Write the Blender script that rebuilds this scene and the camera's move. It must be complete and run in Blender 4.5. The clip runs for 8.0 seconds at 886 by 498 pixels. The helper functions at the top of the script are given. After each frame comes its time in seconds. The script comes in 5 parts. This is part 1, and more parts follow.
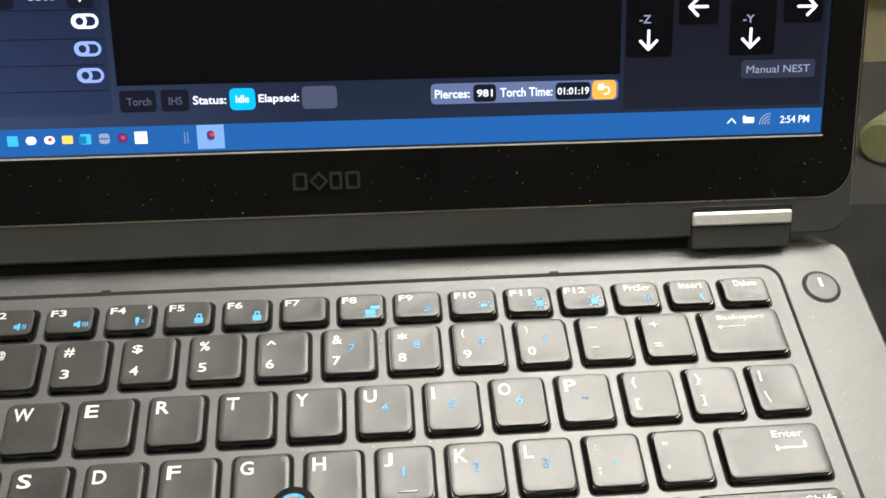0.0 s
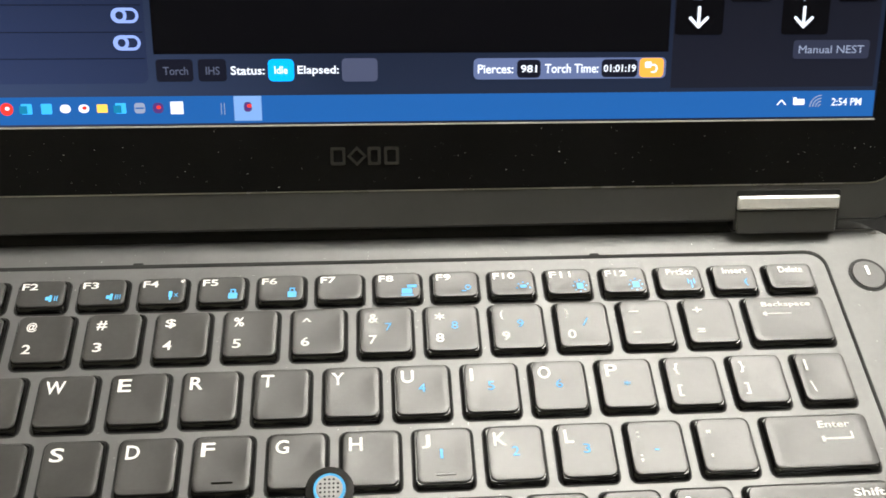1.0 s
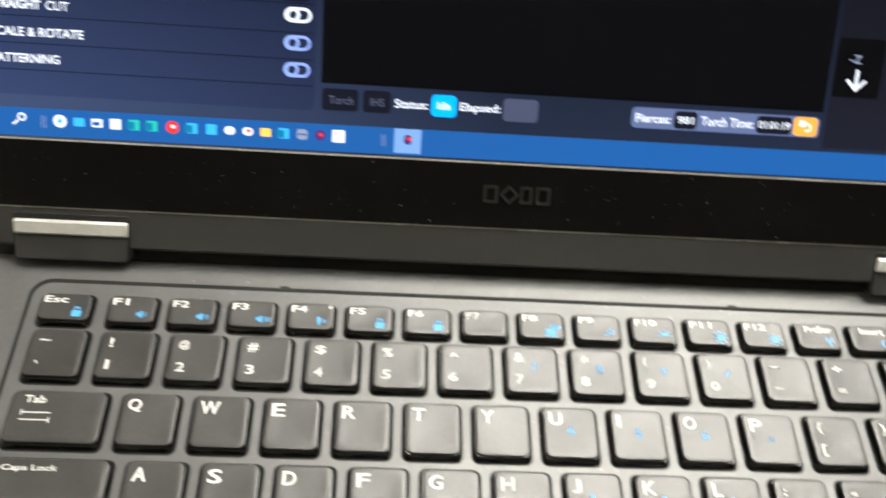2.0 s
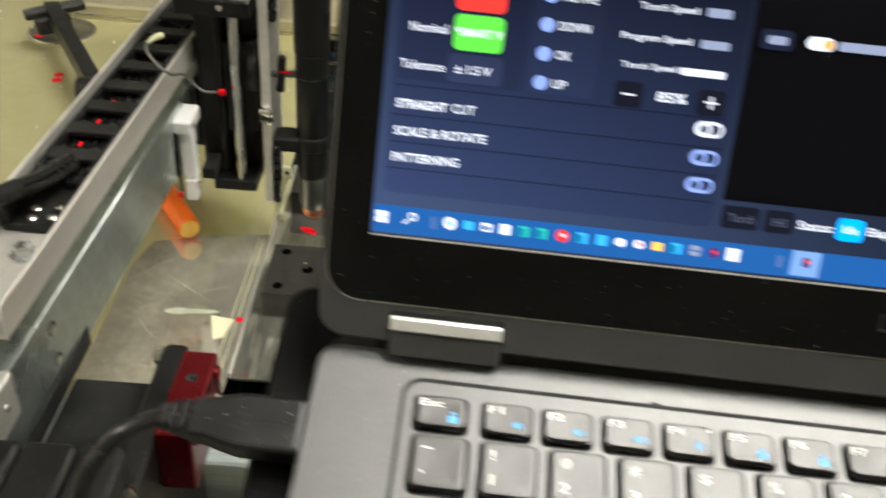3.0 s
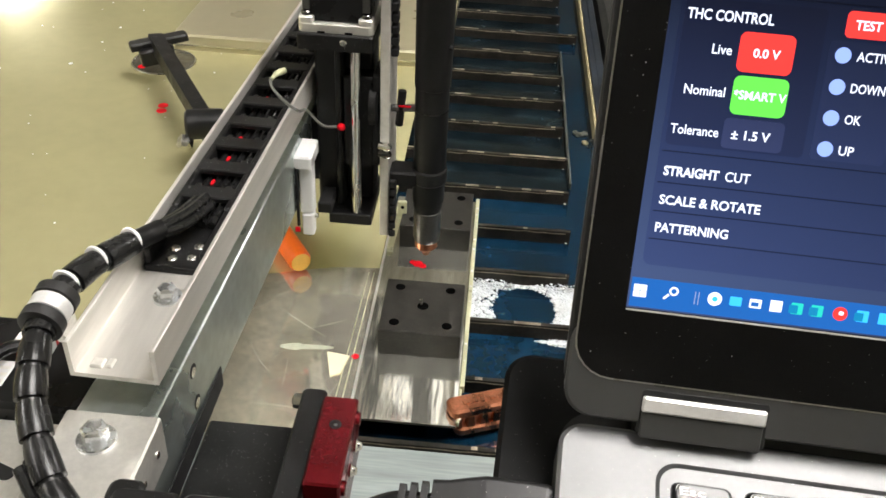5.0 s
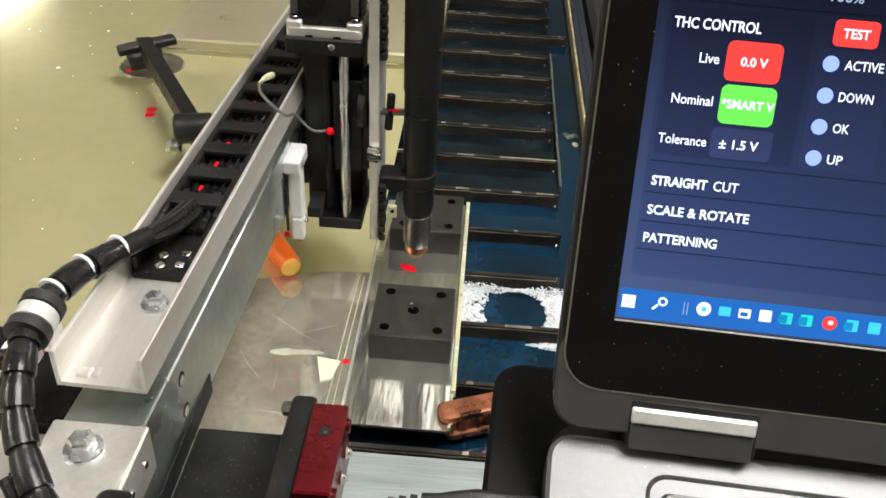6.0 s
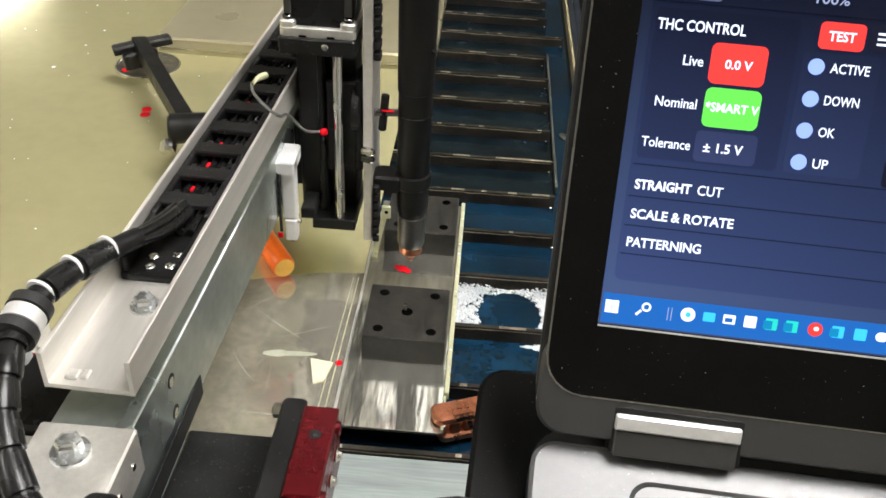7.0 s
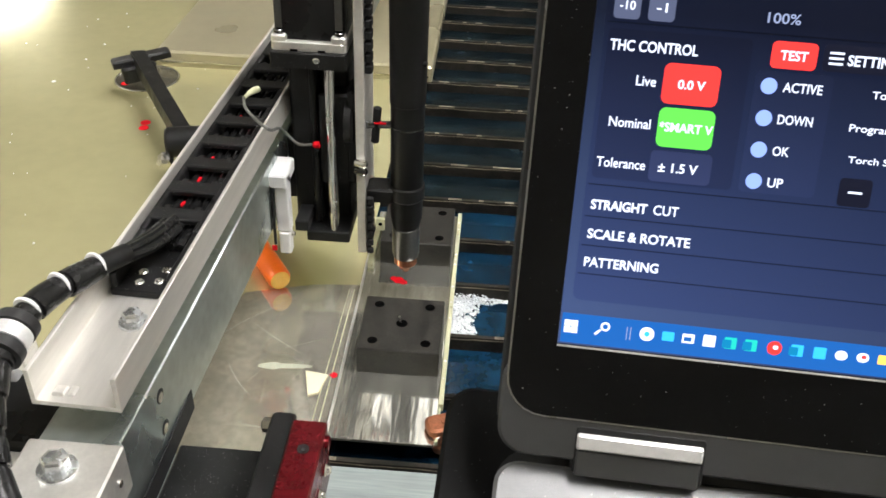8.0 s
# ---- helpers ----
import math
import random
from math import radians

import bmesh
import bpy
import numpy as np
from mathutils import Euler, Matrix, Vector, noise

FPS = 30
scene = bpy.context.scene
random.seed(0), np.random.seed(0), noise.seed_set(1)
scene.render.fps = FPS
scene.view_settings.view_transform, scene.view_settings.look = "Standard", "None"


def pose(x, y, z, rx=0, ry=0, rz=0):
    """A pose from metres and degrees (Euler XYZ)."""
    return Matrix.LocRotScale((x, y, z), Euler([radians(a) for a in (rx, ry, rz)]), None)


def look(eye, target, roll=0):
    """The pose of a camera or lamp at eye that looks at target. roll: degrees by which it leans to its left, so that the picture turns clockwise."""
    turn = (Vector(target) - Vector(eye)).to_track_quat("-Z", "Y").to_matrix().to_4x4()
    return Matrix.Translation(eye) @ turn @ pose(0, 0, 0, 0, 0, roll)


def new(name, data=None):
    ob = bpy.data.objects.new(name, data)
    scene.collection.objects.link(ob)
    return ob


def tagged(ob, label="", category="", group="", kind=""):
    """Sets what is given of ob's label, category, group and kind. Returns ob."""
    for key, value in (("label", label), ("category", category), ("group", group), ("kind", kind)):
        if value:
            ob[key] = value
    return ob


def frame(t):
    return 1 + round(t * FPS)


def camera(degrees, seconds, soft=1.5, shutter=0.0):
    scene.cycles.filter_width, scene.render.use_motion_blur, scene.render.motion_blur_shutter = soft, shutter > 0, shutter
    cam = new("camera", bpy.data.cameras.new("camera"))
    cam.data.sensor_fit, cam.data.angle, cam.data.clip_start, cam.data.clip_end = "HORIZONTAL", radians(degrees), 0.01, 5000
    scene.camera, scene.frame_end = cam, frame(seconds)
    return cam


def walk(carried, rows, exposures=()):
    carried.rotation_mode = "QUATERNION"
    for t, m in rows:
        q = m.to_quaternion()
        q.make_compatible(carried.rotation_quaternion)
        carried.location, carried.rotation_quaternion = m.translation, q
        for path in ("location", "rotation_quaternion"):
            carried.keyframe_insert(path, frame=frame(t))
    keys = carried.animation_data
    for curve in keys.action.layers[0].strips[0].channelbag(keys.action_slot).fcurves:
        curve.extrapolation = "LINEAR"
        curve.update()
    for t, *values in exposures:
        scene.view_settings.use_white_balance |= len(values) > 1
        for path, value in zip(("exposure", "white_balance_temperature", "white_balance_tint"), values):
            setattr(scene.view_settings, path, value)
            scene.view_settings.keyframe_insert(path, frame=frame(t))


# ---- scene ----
# ---- camera and its walk ----
cam = camera(52.4, 8.0, soft=1.6, shutter=0.45)
PATH = [
    (0, look((0.1367, -0.2006, 0.1777), (0.1904, 0.1222, -0.0523), 1.12)),
    (0.2, look((0.1356, -0.2022, 0.1789), (0.1892, 0.1202, -0.0516), 1.35)),
    (0.5, look((0.1336, -0.1970, 0.1752), (0.1863, 0.1238, -0.0578), 1.77)),
    (0.8, look((0.1332, -0.1977, 0.1733), (0.1842, 0.1221, -0.0616), 1.86)),
    (1, look((0.1287, -0.1952, 0.1731), (0.1777, 0.1237, -0.0632), 1.88)),
    (1.2, look((0.1281, -0.1941, 0.1736), (0.1754, 0.1243, -0.0639), 1.82)),
    (2.3, look((0.0654, -0.1784, 0.1836), (0.1102, 0.1464, -0.0456), 7.28)),
    (2.5, look((0.0532, -0.1649, 0.1907), (0.0880, 0.1525, -0.0501), 7.32)),
    (2.7, look((0.0325, -0.1598, 0.1912), (0.0602, 0.1595, -0.0481), 6.86)),
    (3, look((-0.0003, -0.1563, 0.1934), (0.0107, 0.1661, -0.0432), 5.48)),
    (3.2, look((-0.0182, -0.1504, 0.1946), (-0.0194, 0.1731, -0.0407), 4.08)),
    (3.5, look((-0.0384, -0.1497, 0.1943), (-0.0536, 0.1748, -0.0391), 2.97)),
    (4, look((-0.0523, -0.1454, 0.1936), (-0.0735, 0.1805, -0.0374), 2.82)),
    (4.5, look((-0.0546, -0.1398, 0.1939), (-0.0734, 0.1866, -0.0366), 3.06)),
    (5, look((-0.0544, -0.1369, 0.1923), (-0.0691, 0.1891, -0.0389), 3.19)),
    (6.5, look((-0.0517, -0.1315, 0.1935), (-0.0623, 0.1952, -0.0371), 3.25)),
    (7, look((-0.0489, -0.1300, 0.1925), (-0.0597, 0.1966, -0.0382), 3.39)),
    (7.5, look((-0.0452, -0.1305, 0.1950), (-0.0575, 0.1967, -0.0348), 3.20)),
    (8, look((-0.0363, -0.1274, 0.1962), (-0.0513, 0.2008, -0.0321), 2.46)),
]
EXPOSURES = [(0.0, 0.0, 6500, 10), (3.0, 0.05, 6450, 10), (4.5, 0.26, 6250, 14), (6.5, 0.25, 6150, 15), (8.0, 0.30, 6050, 15)]
walk(cam, PATH, EXPOSURES)

# ---- world and light ----
world = bpy.data.worlds.new("world")
scene.world = world
world.use_nodes = True
world.node_tree.nodes["Background"].inputs[0].default_value = (0.9, 0.95, 1.0, 1)
world.node_tree.nodes["Background"].inputs[1].default_value = 0.05
LAMP_POWER = 82.0
SCREEN = 1.45


# ---- materials ----
def mat(name, color, rough=0.5, metal=0.0, vary=0.25, scale=40.0, bump=0.0, bump_scale=None, speck=0.0,
        speck_color=(0.7, 0.7, 0.68), rand=0.0, coat=0.0, rough_vary=0.1, stretch=(1, 1, 1), spec=0.5):
    m = bpy.data.materials.new(name)
    m.use_nodes = True
    nt = m.node_tree
    n, ln = nt.nodes, nt.links
    b = n["Principled BSDF"]
    b.inputs["Metallic"].default_value = metal
    b.inputs["Coat Weight"].default_value = coat
    b.inputs["Specular IOR Level"].default_value = spec
    tc = n.new("ShaderNodeTexCoord")
    mp = n.new("ShaderNodeMapping")
    mp.inputs["Scale"].default_value = stretch
    ln.new(tc.outputs["Object"], mp.inputs["Vector"])

    def noise_tex(sc, detail=4.0):
        t = n.new("ShaderNodeTexNoise")
        t.inputs["Scale"].default_value = sc
        t.inputs["Detail"].default_value = detail
        ln.new(mp.outputs["Vector"], t.inputs["Vector"])
        return t

    def ramp(fac, lo, hi, to_lo, to_hi):
        r = n.new("ShaderNodeMapRange")
        r.inputs["From Min"].default_value, r.inputs["From Max"].default_value = lo, hi
        r.inputs["To Min"].default_value, r.inputs["To Max"].default_value = to_lo, to_hi
        ln.new(fac, r.inputs["Value"])
        return r.outputs["Result"]

    big, small = noise_tex(scale, 5.0), noise_tex(scale * 9, 3.0)
    val = ramp(big.outputs["Fac"], 0.3, 0.7, 1 - vary, 1 + vary)
    val2 = ramp(small.outputs["Fac"], 0.3, 0.7, 1 - vary * 0.5, 1 + vary * 0.5)
    mul = n.new("ShaderNodeMath")
    mul.operation = "MULTIPLY"
    ln.new(val, mul.inputs[0])
    ln.new(val2, mul.inputs[1])
    out = mul.outputs[0]
    if rand:
        oi = n.new("ShaderNodeObjectInfo")
        rv = ramp(oi.outputs["Random"], 0, 1, 1 - rand, 1 + rand)
        m2 = n.new("ShaderNodeMath")
        m2.operation = "MULTIPLY"
        ln.new(out, m2.inputs[0])
        ln.new(rv, m2.inputs[1])
        out = m2.outputs[0]
    vm = n.new("ShaderNodeVectorMath")
    vm.operation = "SCALE"
    vm.inputs[0].default_value = color[:3]
    ln.new(out, vm.inputs["Scale"])
    col = vm.outputs["Vector"]
    if speck:
        vo = n.new("ShaderNodeTexNoise")
        vo.inputs["Scale"].default_value = scale * 30
        vo.inputs["Detail"].default_value = 1.0
        ln.new(tc.outputs["Object"], vo.inputs["Vector"])
        f = ramp(vo.outputs["Fac"], 1 - speck - 0.02, 1 - speck + 0.03, 0, 1)
        mx = n.new("ShaderNodeMix")
        mx.data_type = "RGBA"
        ln.new(f, mx.inputs["Factor"])
        ln.new(col, mx.inputs[6])
        mx.inputs[7].default_value = (*speck_color, 1)
        col = mx.outputs[2]
    ln.new(col, b.inputs["Base Color"])
    ln.new(ramp(big.outputs["Fac"], 0.3, 0.7, max(rough - rough_vary, 0.02), min(rough + rough_vary, 1)), b.inputs["Roughness"])
    if bump:
        bt = noise_tex(bump_scale or scale * 12, 3.0)
        bp = n.new("ShaderNodeBump")
        bp.inputs["Strength"].default_value = bump
        bp.inputs["Distance"].default_value = 0.001
        ln.new(bt.outputs["Fac"], bp.inputs["Height"])
        ln.new(bp.outputs["Normal"], b.inputs["Normal"])
    return m


def glow(name, color, strength=1.0, rough=0.35, angle_fade=False):
    """A lit patch of the display: gives off its own light under a matt surface. Dark patches can have
    the viewing angle's brightening towards the lower left painted into their glow."""
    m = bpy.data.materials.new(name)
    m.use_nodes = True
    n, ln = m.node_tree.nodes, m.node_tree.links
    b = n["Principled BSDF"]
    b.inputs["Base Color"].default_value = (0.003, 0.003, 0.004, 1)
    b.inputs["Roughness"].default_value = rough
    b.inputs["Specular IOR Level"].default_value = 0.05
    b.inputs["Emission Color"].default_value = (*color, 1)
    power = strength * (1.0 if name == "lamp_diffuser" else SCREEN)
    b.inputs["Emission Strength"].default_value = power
    # viewing-angle gradient painted into the emission, brightest at the lower left
    if angle_fade:
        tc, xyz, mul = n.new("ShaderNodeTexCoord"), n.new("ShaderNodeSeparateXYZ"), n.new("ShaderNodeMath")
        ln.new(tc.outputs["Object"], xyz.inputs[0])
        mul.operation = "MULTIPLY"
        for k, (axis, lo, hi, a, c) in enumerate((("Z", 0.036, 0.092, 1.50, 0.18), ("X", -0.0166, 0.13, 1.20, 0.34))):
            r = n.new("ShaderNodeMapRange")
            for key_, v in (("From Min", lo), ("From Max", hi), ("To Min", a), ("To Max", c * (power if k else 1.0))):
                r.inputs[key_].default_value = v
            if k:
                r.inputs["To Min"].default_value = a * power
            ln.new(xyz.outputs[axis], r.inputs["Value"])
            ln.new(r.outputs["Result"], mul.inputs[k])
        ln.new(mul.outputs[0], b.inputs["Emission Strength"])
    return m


def srgb(r, g, b):
    return tuple(((v / 255 + 0.055) / 1.055) ** 2.4 if v > 10 else v / 3294.6 for v in (r, g, b))


M_DECK = mat("deck_coating", (0.064, 0.065, 0.067), 0.40, vary=0.10, scale=60, bump=0.06, bump_scale=2500, speck=0.212, rough_vary=0.02, spec=0.7)
M_KEY = mat("keycap_plastic", (0.030, 0.0295, 0.029), 0.34, vary=0.15, scale=70, bump=0.05, bump_scale=2500, rand=0.12, rough_vary=0.04)
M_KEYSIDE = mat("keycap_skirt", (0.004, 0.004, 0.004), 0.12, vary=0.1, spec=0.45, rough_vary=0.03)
M_LEGEND = mat("white_legend", (0.8, 0.8, 0.78), 0.5, vary=0.05)
M_BLUE = mat("blue_legend", (0.08, 0.42, 0.85), 0.5, vary=0.05)
M_BEZEL = mat("bezel_plastic", (0.0025, 0.0025, 0.0027), 0.36, vary=0.25, scale=50, bump=0.05, bump_scale=1800, speck=0.208, rough_vary=0.03, spec=0.12)
M_CHIN = mat("hinge_cover_plastic", (0.030, 0.0305, 0.031), 0.36, vary=0.08, scale=50, bump=0.04, bump_scale=1800, spec=0.6, rough_vary=0.015)
M_RUBBER = mat("lid_rubber", (0.018, 0.018, 0.018), 0.55, vary=0.2, scale=60, bump=0.15, bump_scale=2000, spec=0.25)
M_SILVER = mat("satin_metal", (0.72, 0.72, 0.71), 0.38, metal=0.45, vary=0.08, scale=80)
M_DARKCHROME = mat("dark_chrome", (0.15, 0.15, 0.15), 0.22, metal=1.0, vary=0.1)
M_MARK = mat("mark_gloss_black", (0.012, 0.012, 0.012), 0.15, vary=0.1, spec=0.6)
M_EDGE = mat("edge_chrome", (0.32, 0.32, 0.33), 0.25, metal=1.0, vary=0.1)
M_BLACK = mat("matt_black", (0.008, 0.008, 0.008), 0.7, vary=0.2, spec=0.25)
M_TRAY = mat("tray_black", (0.002, 0.002, 0.002), 0.6, vary=0.4, scale=45, speck=0.235, speck_color=(0.08, 0.08, 0.075), spec=0.1)
M_TPBLUE = mat("trackpoint_ring_blue", (0.02, 0.28, 0.6), 0.4, vary=0.1)
M_ALU = mat("brushed_aluminium", (0.70, 0.68, 0.635), 0.45, metal=0.65, vary=0.12, scale=25, bump=0.12, bump_scale=400, stretch=(1, 0.12, 1))
M_CAST = mat("dull_aluminium", (0.76, 0.745, 0.70), 0.42, metal=0.75, vary=0.1, scale=40, bump=0.06, bump_scale=600)
M_GALV = mat("zinc_steel", (0.47, 0.52, 0.50), 0.3, metal=0.9, vary=0.18, scale=12, bump=0.1, bump_scale=90)
M_SHEET = mat("sheet_steel", (0.78, 0.73, 0.41), 0.14, metal=0.62, vary=0.05, scale=6, bump=0.02, bump_scale=30, speck=0.2, speck_color=(0.75, 0.72, 0.5), rough_vary=0.015)
# reflected streaks are partly painted in as tone stretched along y
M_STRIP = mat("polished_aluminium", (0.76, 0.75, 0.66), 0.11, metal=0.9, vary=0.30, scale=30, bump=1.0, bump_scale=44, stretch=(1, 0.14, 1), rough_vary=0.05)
M_LIP = mat("pale_edge", (0.58, 0.58, 0.38), 0.35, metal=0.2, vary=0.12, scale=30)
M_BLOCK = mat("graphite_block", (0.016, 0.0148, 0.012), 0.5, spec=0.35, vary=0.6, scale=70, bump=0.35, bump_scale=900, speck=0.25, speck_color=(0.12, 0.11, 0.09))
M_BLACKPL = mat("black_plastic", (0.0075, 0.0075, 0.0075), 0.38, vary=0.25, scale=50, bump=0.05, spec=0.25, speck=0.226)
M_WRAP = mat("spiral_wrap", (0.010, 0.010, 0.010), 0.24, vary=0.2, scale=40, spec=0.25)
M_MOTOR = mat("motor_black", (0.010, 0.010, 0.010), 0.3, metal=0.2, vary=0.2, scale=40, spec=0.25)
M_TORCH = mat("torch_body", (0.004, 0.004, 0.004), 0.5, vary=0.3, scale=40, bump=0.05, spec=0.25)
M_STEEL = mat("bright_steel", (0.78, 0.77, 0.74), 0.2, metal=1.0, vary=0.1, scale=60)
M_COPPER = mat("copper", (0.60, 0.24, 0.13), 0.3, metal=1.0, vary=0.25, scale=60, bump=0.3, bump_scale=300)
M_RED = mat("red_anodised", (0.115, 0.003, 0.006), 0.26, metal=0.6, vary=0.15, scale=40, bump=0.05, rough_vary=0.02)
M_REDPL = mat("red_plastic", (0.45, 0.02, 0.02), 0.4, vary=0.15)
# laser light falling on the parts is painted as this flat red
M_LASER = mat("painted_laser_red", (0.62, 0.004, 0.012), 0.6, vary=0.05, spec=0.1)
M_ORANGE = mat("orange_plastic", (1.0, 0.17, 0.006), 0.35, vary=0.08)
M_ORANGE2 = mat("orange_plug", (1.0, 0.58, 0.10), 0.4, vary=0.08)
M_PAPER = mat("cream_paper", (0.75, 0.70, 0.48), 0.7, vary=0.05)
M_SLAT = mat("slat_steel", (0.022, 0.019, 0.015), 0.5, metal=0.3, vary=0.5, scale=30, bump=0.3, bump_scale=200, spec=0.25)
M_SLATEDGE = mat("slat_burnt_edge", (0.28, 0.24, 0.18), 0.5, metal=0.4, vary=0.5, scale=60)
M_WATER = mat("blue_water", (0.0024, 0.0150, 0.031), 0.05, vary=0.6, scale=9, bump=0.12, bump_scale=40)
M_TANK = mat("tank_paint", (0.012, 0.016, 0.022), 0.5, vary=0.5, scale=15, spec=0.25)
M_OCHRE = mat("ochre_residue", (0.26, 0.22, 0.12), 0.7, vary=0.4, scale=40)
M_SCUM = mat("grey_scum", (0.036, 0.038, 0.030), 0.75, vary=0.5, scale=60, bump=0.4, bump_scale=500)
M_RAIL = mat("pale_rail_paint", (0.36, 0.41, 0.40), 0.4, metal=0.3, vary=0.22, scale=60, bump=0.05, stretch=(0.06, 1, 1))
M_FOAM = mat("white_foam", (0.86, 0.90, 0.92), 0.16, vary=0.1, spec=0.8)
M_FOAM.node_tree.nodes["Principled BSDF"].inputs["Transmission Weight"].default_value = 0.15
# black for uncut holes and notches, their inner shade put into the colour
M_HOLE = mat("hole_shade", (0.002, 0.002, 0.002), 1.0, vary=0.1, spec=0.0)
M_ZINC = mat("zinc_bolt", (0.80, 0.82, 0.83), 0.24, metal=0.9, vary=0.15, scale=120)
M_BOXTOP = mat("beige_panel", (0.35, 0.32, 0.21), 0.35, metal=0.3, vary=0.08, scale=5)
M_SHIELD = mat("torch_shield_steel", (0.10, 0.10, 0.095), 0.40, metal=0.8, vary=0.15, scale=60)
M_MAT = mat("backing_dark", (0.012, 0.012, 0.010), 0.8, vary=0.4, scale=20)
M_HOSE = mat("olive_hose", (0.16, 0.16, 0.08), 0.45, vary=0.2, scale=20)
M_LABEL = mat("white_label", (0.75, 0.75, 0.75), 0.5, vary=0.03)
M_GREYPRINT = mat("grey_print", (0.25, 0.25, 0.25), 0.6, vary=0.03)
M_SMEAR = mat("pale_smear", (0.34, 0.35, 0.27), 0.45, vary=0.2, scale=60)
M_WALL = mat("shop_wall_paint", (0.62, 0.60, 0.50), 0.7, vary=0.08, scale=1.2, bump=0.1, bump_scale=60)
M_CEIL = mat("ceiling_paint", (0.50, 0.48, 0.40), 0.8, vary=0.06, scale=1.0)
M_FLOOR = mat("concrete_floor", (0.30, 0.29, 0.26), 0.6, vary=0.2, scale=1.5, bump=0.2, bump_scale=40)
M_TUBE = glow("lamp_diffuser", (1.0, 0.96, 0.86), LAMP_POWER, 0.5)
# unseen weak lamp, added so its tubes streak the strip plate
M_STREAKTUBE = glow("streak_lamp_diffuser", (1.0, 0.95, 0.86), 3.0 / SCREEN, 0.5)
M_FILM = mat("grey_film", (0.60, 0.57, 0.47), 0.11, metal=0.74, vary=0.25, scale=18, bump=0.06, bump_scale=60, rough_vary=0.05)
M_DISC = mat("smoky_steel", (0.26, 0.25, 0.21), 0.16, metal=0.8, vary=0.35, scale=40)
M_WIRE = mat("grey_wire", (0.10, 0.10, 0.09), 0.4, vary=0.1)


# ---- mesh helpers ----
def part(name, bm, material, parent=None, label="", smooth=False):
    """Link a bmesh as one mesh object, under a thing or a part."""
    bmesh.ops.recalc_face_normals(bm, faces=bm.faces[:])
    me = bpy.data.meshes.new(name)
    bm.to_mesh(me)
    bm.free()
    me.materials.append(material)
    if smooth:
        me.shade_smooth()
        try:
            me.set_sharp_from_angle(angle=radians(35))
        except AttributeError:
            pass
    ob = new(name, me)
    if parent is not None:
        ob.parent = parent
    if label:
        ob["label"] = label
    return ob


def thing(name, label, category, m=None, group="", kind=""):
    ob = new(name)
    ob.empty_display_size = 0.02
    if m is not None:
        ob.matrix_world = m
    return tagged(ob, label, category, group, kind)


def rrect(x0, x1, y0, y1, r, seg=4):
    r = max(min(r, (x1 - x0) / 2 - 1e-6, (y1 - y0) / 2 - 1e-6), 1e-6)
    pts = []
    for cx, cy, a0 in ((x1 - r, y1 - r, 0), (x0 + r, y1 - r, 90), (x0 + r, y0 + r, 180), (x1 - r, y0 + r, 270)):
        for k in range(seg + 1):
            a = radians(a0 + 90 * k / seg)
            pts.append((cx + r * math.cos(a), cy + r * math.sin(a)))
    return pts


def loft(bm, rings, m=None, caps=True, closed=True):
    """Skin a list of rings of 3D points that have the same count."""
    vs = [[bm.verts.new(m @ Vector(p) if m else Vector(p)) for p in ring] for ring in rings]
    n = len(vs[0])
    for a, b in zip(vs, vs[1:]):
        for k in range(n if closed else n - 1):
            bm.faces.new((a[k], a[(k + 1) % n], b[(k + 1) % n], b[k]))
    if caps:
        bm.faces.new(vs[0][::-1])
        bm.faces.new(vs[-1])
    return bm


def prism(x0, x1, y0, y1, z0, z1, r=0.001, c=0.0003, seg=4, taper=0.0, m=None, bm=None, c0=0.0):
    """A rounded slab with a chamfer c round its top (and c0 round its foot); taper draws the top in."""
    bm = bm or bmesh.new()
    t = taper
    rings = []
    if c0:
        rings.append([(x, y, z0) for x, y in rrect(x0 + c0, x1 - c0, y0 + c0, y1 - c0, max(r - c0, 1e-5), seg)])
    rings.append([(x, y, z0 + c0) for x, y in rrect(x0, x1, y0, y1, r, seg)])
    rings.append([(x, y, z1 - c) for x, y in rrect(x0 + t, x1 - t, y0 + t, y1 - t, r, seg)])
    if c:
        rings.append([(x, y, z1) for x, y in rrect(x0 + t + c, x1 - t - c, y0 + t + c, y1 - t - c, max(r - c * 0.5, 1e-5), seg)])
    return loft(bm, rings, m)


def ringplate(o, ro, i, ri, z0, z1, m=None, seg=5, bm=None):
    """A flat frame between an outer and an inner rounded rectangle."""
    bm = bm or bmesh.new()
    a, b = rrect(*o, ro, seg), rrect(*i, ri, seg)
    rows = [[(x, y, z0) for x, y in b], [(x, y, z0) for x, y in a], [(x, y, z1) for x, y in a], [(x, y, z1) for x, y in b], [(x, y, z0) for x, y in b]]
    loft(bm, rows, m, caps=False)
    bmesh.ops.remove_doubles(bm, verts=bm.verts[:], dist=1e-7)
    return bm


def turn_on(p, q, steps, seg=20, bm=None):
    """A turned shape along the axis p to q: steps of (share of the way, radius)."""
    bm = bm or bmesh.new()
    p, q = Vector(p), Vector(q)
    d = (q - p).normalized()
    u = d.orthogonal().normalized()
    v = d.cross(u)
    rings = []
    for s, r in steps:
        c = p.lerp(q, s)
        rings.append([c + (u * math.cos(2 * math.pi * k / seg) + v * math.sin(2 * math.pi * k / seg)) * max(r, 1e-5) for k in range(seg)])
    return loft(bm, rings)


